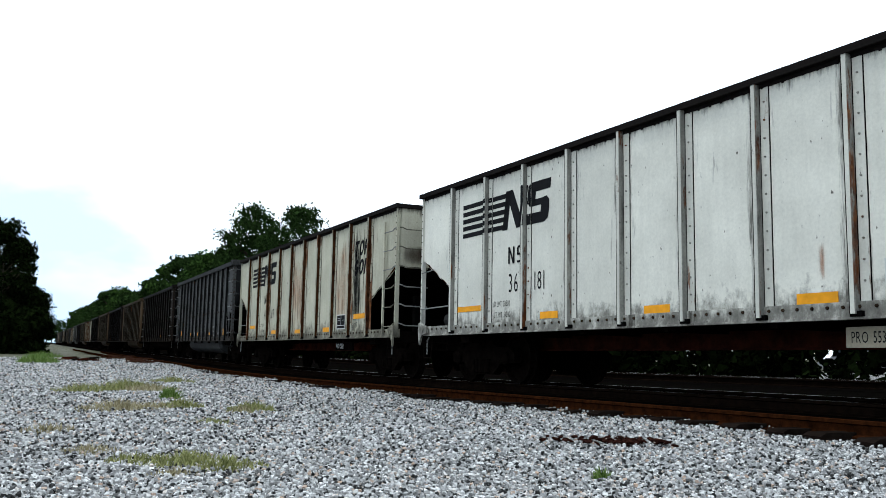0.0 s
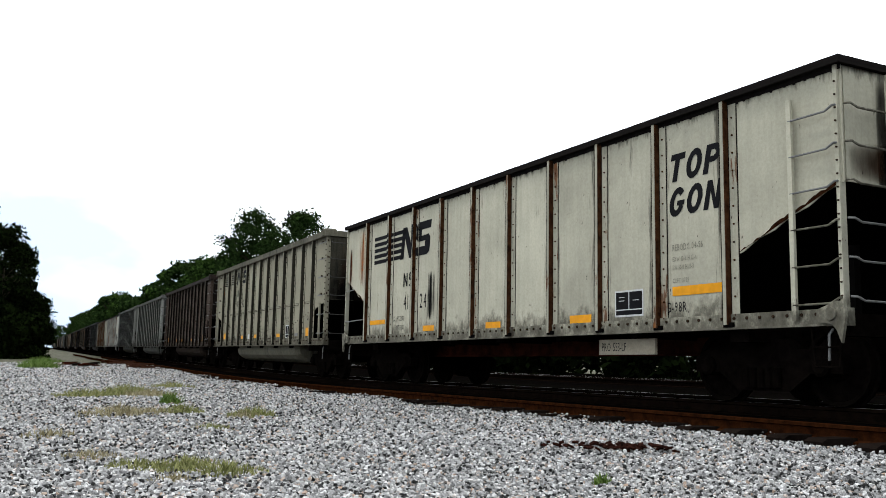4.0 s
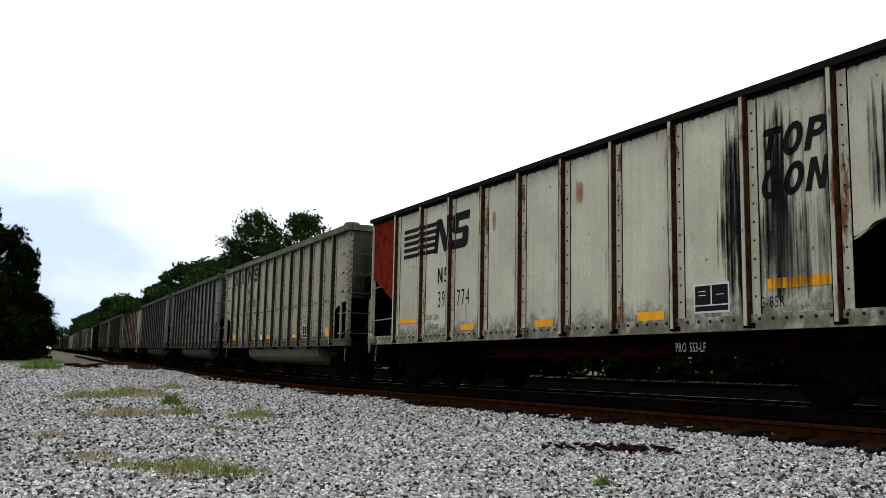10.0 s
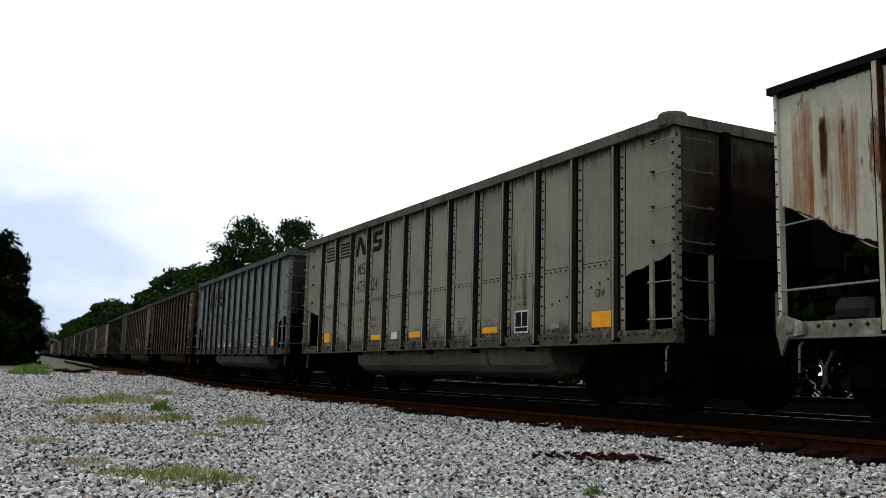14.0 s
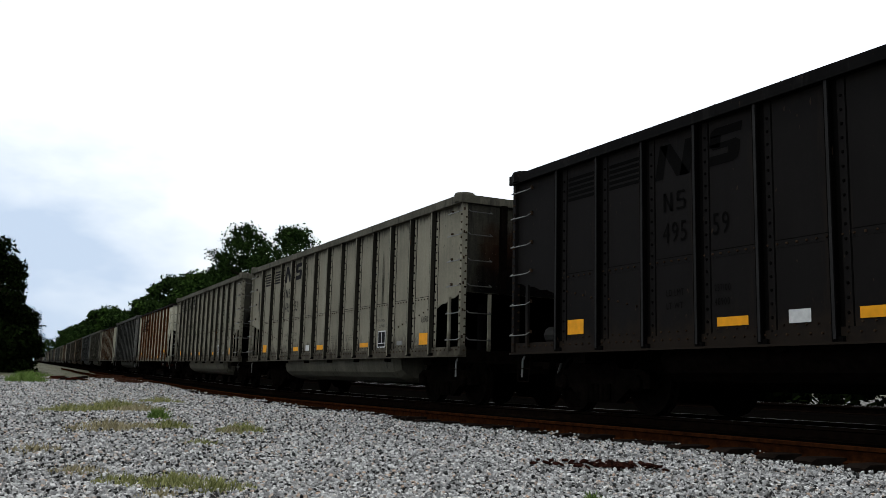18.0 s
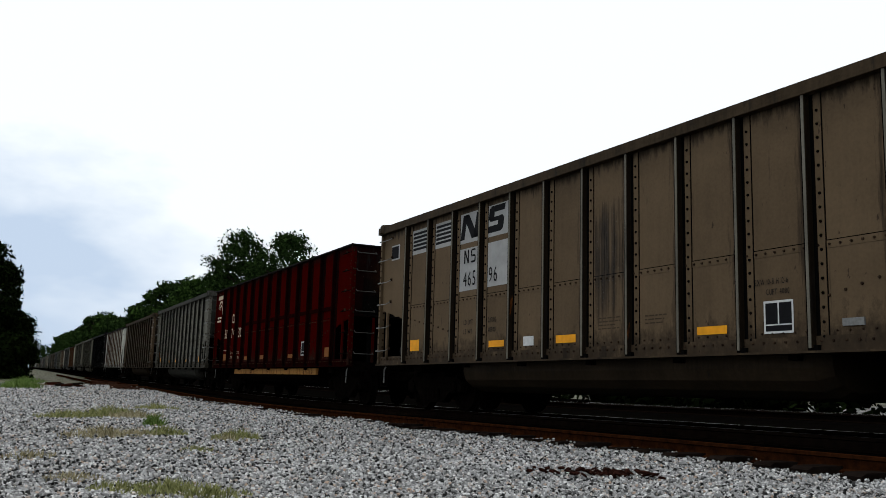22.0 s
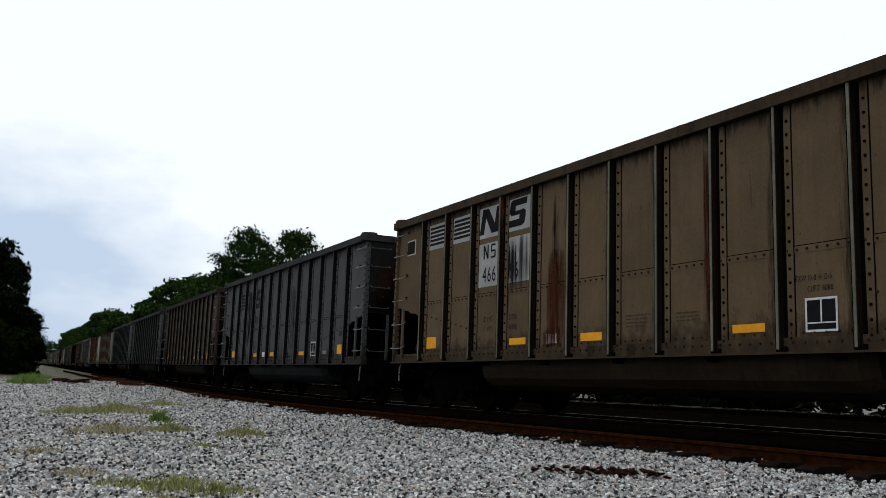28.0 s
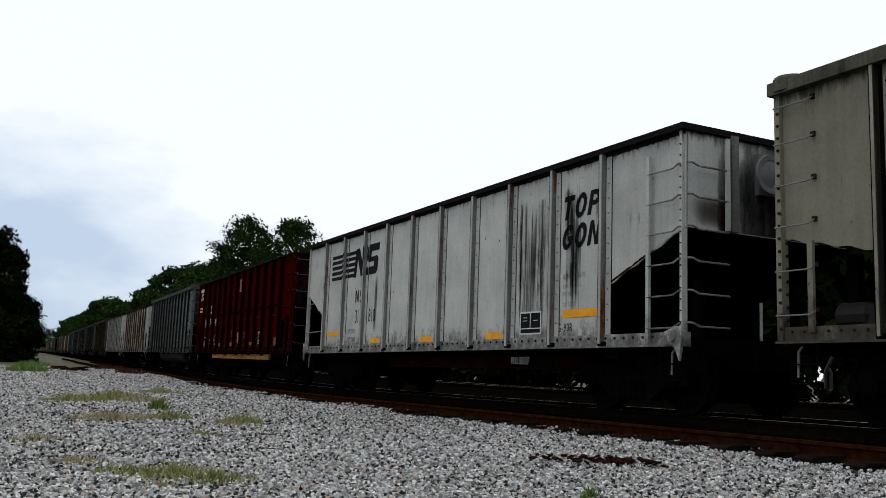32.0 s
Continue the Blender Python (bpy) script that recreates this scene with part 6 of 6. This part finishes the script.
def crown_mesh(seed, height, width, leaves, size, base=0.25, lumps=9):
    """Many small sprays of leaf blades, set through an uneven crown so that gaps stay between them."""
    rng = np.random.RandomState(seed)
    lobes, tries = [], 0
    bumps = rng.uniform(0.72, 1.12, 9)
    while len(lobes) < lumps * 4 and tries < 4000:
        tries += 1
        f = base + (1.0 - base) * rng.rand() ** 0.85
        a = rng.rand() * math.tau
        lim = width * 0.5 * math.sqrt(max(0.02, 1 - ((f - 0.46) / 0.56) ** 2)) * bumps[int(a / math.tau * 9) % 9] if f > 0.3 else width * 0.5 * bumps[int(a / math.tau * 9) % 9] * (0.72 + 0.6 * max(f, 0))
        r = lim * rng.rand() ** 0.4
        lobes.append((r * math.cos(a), r * math.sin(a), height * f * 0.96, width * rng.uniform(0.05, 0.13)))
    per = max(1, leaves // len(lobes))
    vs, fs, n = [], [], 0
    for lx, ly, lz, lr in lobes:
        d = rng.normal(0, 1, (per, 3))
        d /= np.linalg.norm(d, axis=1)[:, None]
        c = np.array([lx, ly, lz]) + d * (lr * rng.uniform(0.3, 1.35, per) ** 0.8)[:, None] * np.array([1.15, 1.15, 0.85])
        u = rng.normal(0, 1, (per, 3))
        u /= np.linalg.norm(u, axis=1)[:, None]
        w = np.cross(u, rng.normal(0, 1, (per, 3)))
        w /= np.linalg.norm(w, axis=1)[:, None] + 1e-9
        k = (size * rng.uniform(0.5, 1.3, per))[:, None]
        q = np.stack([c - u * k, c + w * k * 0.55, c + u * k, c - w * k * 0.55], 1).reshape(-1, 3)
        vs.append(q)
        fs.append(np.arange(n, n + 4 * per).reshape(-1, 4))
        n += 4 * per
    me = bpy.data.meshes.new("crown")
    me.from_pydata(np.concatenate(vs).tolist(), [], np.concatenate(fs).tolist())
    me.materials.append(LEAF[0])
    return me


def trunk_mesh(seed, height, r, width):
    rng = random.Random(seed)
    m = Mesh()
    pts, p = [], Vector((0, 0, -0.3))
    for i in range(6):
        pts.append((p.copy(), r * (1 - i * 0.13)))
        p = p + Vector((rng.uniform(-0.2, 0.2), rng.uniform(-0.2, 0.2), height * 0.14))
    vs, fs, n = [], [], 9
    for c, q in pts:
        vs += [c + Vector((math.cos(k * math.tau / n) * q, math.sin(k * math.tau / n) * q, 0)) for k in range(n)]
    for i in range(5):
        fs += [(i * n + k, i * n + (k + 1) % n, (i + 1) * n + (k + 1) % n, (i + 1) * n + k) for k in range(n)]
    m.add(vs, fs)
    for i in range(9):
        a, z = rng.random() * math.tau, height * rng.uniform(0.3, 0.65)
        e = Vector((math.cos(a), math.sin(a), rng.uniform(0.6, 1.3))) * min(height * 0.2, width * 0.36) * rng.uniform(0.6, 1.0)
        s = Vector((0, 0, z))
        mid = s + e * 0.55 + Vector((0, 0, -0.1))
        m.rod(s, mid, r * 0.28, 6).rod(mid, s + e, r * 0.17, 5)
    return m.done("trunk")


def tree(at, height, width, seed, leaves=3500, size=0.3, leaf=0, base=0.25, lumps=10, label="", crowns={}):
    t = thing("tree", label or "leafy green broadleaf tree beside the line", "tree", "trees along the line", Matrix.Translation(at) @ Matrix.Rotation(seed * 1.7, 4, "Z"))
    part("trunk", trunk_mesh(seed, height, height * 0.022, width), BARK, t)
    part("crown", crown_mesh(seed, height, width, leaves, size, base, lumps), LEAF[leaf], t)
    return t


def place(s, off):
    p = on_line(s, off)
    p.z = ground_at(p.x, p.y)
    return p


# the tall tree that shows over the train, with its companion
tree(place(117, 26.2), 19.5, 9.8, 3, 17000, 0.21, 0, 0.1, 40, "tall broadleaf tree with an airy crown behind the train")
tree(place(105, 29.5), 17.8, 10.2, 8, 16000, 0.21, 0, 0.1, 46, "broadleaf tree with a rounded crown behind the train")
tree(place(112, 28.0), 15.2, 8.6, 21, 10000, 0.24, 0, 0.05, 24, "broadleaf tree between two taller ones behind the train")
rng_t = random.Random(11)
for s, off, h, w in ((108, 29, 13, 10), (128, 28, 14, 10), (140, 28, 16, 10), (153, 27, 16.5, 10), (166, 28, 17.5, 11), (180, 29, 18.5, 11), (196, 28, 20.5, 11), (213, 28, 19.5, 11), (86, 30, 10, 9),
                     (72, 28, 8, 8), (230, 27, 18, 11), (248, 28, 15.5, 11), (266, 28, 15.5, 11), (288, 28, 15, 12), (312, 28, 17.5, 13), (345, 28, 21.5, 13), (380, 28, 22.5, 14),
                     (420, 29, 22.5, 15), (460, 30, 22, 15), (500, 30, 23, 16), (550, 30, 24, 17), (610, 31, 25, 18), (670, 31, 26, 19), (740, 31, 28, 20), (810, 32, 28, 20), (880, 33, 26, 20)):
    tree(place(s, off), h * rng_t.uniform(0.95, 1.04), w, s, 6000, 0.2 + s * 0.0009, (0, 1, 0, 2)[s % 4], 0.05, 14)
# undergrowth behind the second track: shade-dark leaf colour, dense to block the sky
for i in range(34):
    s = -18 + 3.6 * i
    thin = 17 < s < 24
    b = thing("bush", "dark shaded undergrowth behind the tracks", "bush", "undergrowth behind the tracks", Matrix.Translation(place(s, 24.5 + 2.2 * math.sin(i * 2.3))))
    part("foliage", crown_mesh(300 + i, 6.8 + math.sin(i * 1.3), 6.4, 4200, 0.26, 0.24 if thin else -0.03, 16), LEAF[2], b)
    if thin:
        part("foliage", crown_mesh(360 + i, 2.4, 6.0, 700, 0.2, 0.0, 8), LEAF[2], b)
# the dark stand on the camera's side of the line
for s, off, h, w, n, lbl in ((86, -4.6, 14.2, 8.5, 9000, "dense dark broadleaf tree on the near side of the line"), (82, -1.4, 10.8, 6.8, 9000, "dense dark broadleaf tree on the near side of the line"),
                             (78, -9, 13, 10, 6000, "dense dark broadleaf tree on the near side of the line"), (92, -0.6, 7.2, 6.0, 6000, "low dark tree on the near side of the line"),
                             (104, -6, 14, 10, 5000, "dense dark broadleaf tree on the near side of the line"), (118, -2.4, 10, 8.4, 4000, "dense dark broadleaf tree on the near side of the line"),
                             (140, -3, 11, 9, 3000, "dark tree farther along the near side"), (170, -3, 12, 10, 2600, "dark tree farther along the near side"), (210, -2, 14, 11, 2600, "dark tree farther along the near side"),
                             (265, -3, 16, 12, 2600, "dark tree farther along the near side"), (340, -4, 18, 14, 2600, "dark tree farther along the near side")):
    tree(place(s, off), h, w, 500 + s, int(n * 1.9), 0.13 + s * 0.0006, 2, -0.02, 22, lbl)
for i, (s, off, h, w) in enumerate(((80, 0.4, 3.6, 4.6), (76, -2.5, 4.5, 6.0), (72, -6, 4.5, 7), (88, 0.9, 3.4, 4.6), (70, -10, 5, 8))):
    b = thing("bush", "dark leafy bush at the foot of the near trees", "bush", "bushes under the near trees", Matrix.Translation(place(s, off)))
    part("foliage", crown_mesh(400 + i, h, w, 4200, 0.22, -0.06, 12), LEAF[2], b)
# a pale car parked beyond the tracks, seen under the waggons
PALE, GLASS = plain("white_car_paint", (0.2, 0.2, 0.2), 0.35), plain("dark_window_glass", (0.02, 0.025, 0.03), 0.1, gloss=0.6)
at_car = on_line(40.0, 46.0)
at_car.z = ground_at(at_car.x, at_car.y)
pale = thing("parked_car", "white parked car half hidden beyond the tracks", "car", at=Matrix.Translation(at_car) @ Matrix.Rotation(radians(75), 4, "Z"))
part("body", Mesh().prism([(-2.2, 0.3), (2.2, 0.3), (2.25, 0.75), (1.3, 0.95), (-2.1, 0.98), (-2.25, 0.7)], -0.85, 0.85), PALE, pale)
part("cabin", Mesh().prism([(-1.9, 0.98), (1.1, 0.96), (0.5, 1.46), (-1.4, 1.48)], -0.75, 0.75), PALE, pale)
for y in (0.756, -0.756):
    part("side_window", Mesh().prism([(-1.5, 1.04), (0.8, 1.03), (0.42, 1.4), (-1.25, 1.41)], min(y, y * 1.01), max(y, y * 1.01)), GLASS, pale)
    for x in (-1.4, 1.4):
        part("wheel", Mesh().lathe([(0.2, -0.1), (0.32, -0.09), (0.32, 0.09), (0.2, 0.1)], "y", 16), UNDER, pale, at=(x, y, 0.32))
for i in range(7):
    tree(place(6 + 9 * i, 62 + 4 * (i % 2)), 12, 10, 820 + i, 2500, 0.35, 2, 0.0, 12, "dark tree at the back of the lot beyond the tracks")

# rusty scrap by the turnout
scrap = thing("scrap_pile", "small heap of rusty plates and tie stubs beside the rails", "scrap", at=Matrix.Translation((4.9, 49.0, ground_at(4.9, 49.0))))
for i in range(9):
    part("plate", Mesh().box(-0.35, 0.35, -0.12, 0.12, 0, 0.09), RED_RUST if i % 3 else TIE, scrap, at=pose(random.uniform(-0.9, 0.9), random.uniform(-1.5, 1.5), 0.05 * (i % 4), random.uniform(-9, 9), random.uniform(-9, 9), random.uniform(0, 180)))
# far end of the cutting
for i in range(14):
    tree(place(1050 + 40 * (i % 3), -40 + 8 * i), 26, 22, 700 + i, 900, 1.2, 0, 0.05, 8, "distant hazy tree closing the view")


def tuft(x, y, wide, tall, count, material, seed, label):
    """A clump of grass blades standing in the stones."""
    rng = np.random.RandomState(seed)
    vs, fs, n = [], [], 0
    for _ in range(int(count * 2.1)):
        r, a = 1.25 * wide * rng.rand() ** 0.75, rng.rand() * math.tau
        px, py = r * math.cos(a) * 0.9, r * math.sin(a) * 0.9
        z0 = ground_at(x + px, y + py) - ground_at(x, y) + 0.005
        h = 1.35 * tall * rng.uniform(0.3, 1.0) * (1 - 0.4 * r / wide)
        lean = rng.normal(0, 0.4, 2) * h
        w = 0.0025 + 0.002 * rng.rand() + 0.00028 * y
        t = rng.rand() * math.tau
        wx, wy = w * math.cos(t), w * math.sin(t)
        vs += [(px - wx, py - wy, z0), (px + wx, py + wy, z0), (px + lean[0] * .45 + wx * .8, py + lean[1] * .45 + wy * .8, z0 + h * .65),
               (px + lean[0] * .45 - wx * .8, py + lean[1] * .45 - wy * .8, z0 + h * .65), (px + lean[0], py + lean[1], z0 + h)]
        fs += [(n, n + 1, n + 2, n + 3), (n + 3, n + 2, n + 4)]
        n += 5
    me = bpy.data.meshes.new("grass_tuft")
    me.from_pydata(vs, [], fs)
    me.materials.append(material)
    ob = new("grass_tuft", me)
    ob.matrix_world = Matrix.Translation((x, y, ground_at(x, y)))
    return tagged(ob, label, "grass", "grass tufts in the gravel")


for i, (x, y, w, h, c, m) in enumerate((
        (2.98, 10.66, 0.26, 0.14, 260, GRASS), (2.86, 10.55, 0.2, 0.1, 120, TAN), (2.66, 13.9, 0.14, 0.2, 160, GREEN), (2.33, 11.57, 0.26, 0.13, 200, GRASS),
        (2.62, 18.1, 0.55, 0.24, 420, GRASS), (2.9, 17.2, 0.5, 0.16, 260, TAN), (1.76, 16.7, 0.5, 0.17, 300, GRASS), (1.57, 11.24, 0.42, 0.14, 240, TAN), (2.05, 11.6, 0.3, 0.1, 140, TAN),
        (4.3, 22.5, 0.5, 0.16, 240, GRASS), (3.23, 4.27, 0.05, 0.075, 70, GREEN), (1.18, 5.65, 0.28, 0.09, 260, GRASS), (1.36, 5.3, 0.2, 0.08, 200, GRASS), (0.95, 5.9, 0.2, 0.07, 120, GRASS),
        (0.75, 6.5, 0.18, 0.07, 90, TAN), (2.1, 8.9, 0.2, 0.07, 80, GRASS), (1.0, 5.0, 0.12, 0.06, 70, TAN), (0.6, 8.2, 0.2, 0.08, 80, TAN),
        (2.6, 44.0, 0.8, 0.5, 300, GREEN), (4.1, 62.0, 1.0, 0.4, 120, GREEN), (3.4, 49.0, 0.7, 0.25, 160, TAN), (3.0, 45.5, 0.6, 0.3, 260, GREEN))):
    tuft(x, y, w, h, c, m, 40 + i, "tuft of " + ("dry tan grass" if m is TAN else "fresh green weeds" if m is GREEN else "yellow-green grass") + " growing in the gravel")

motions()
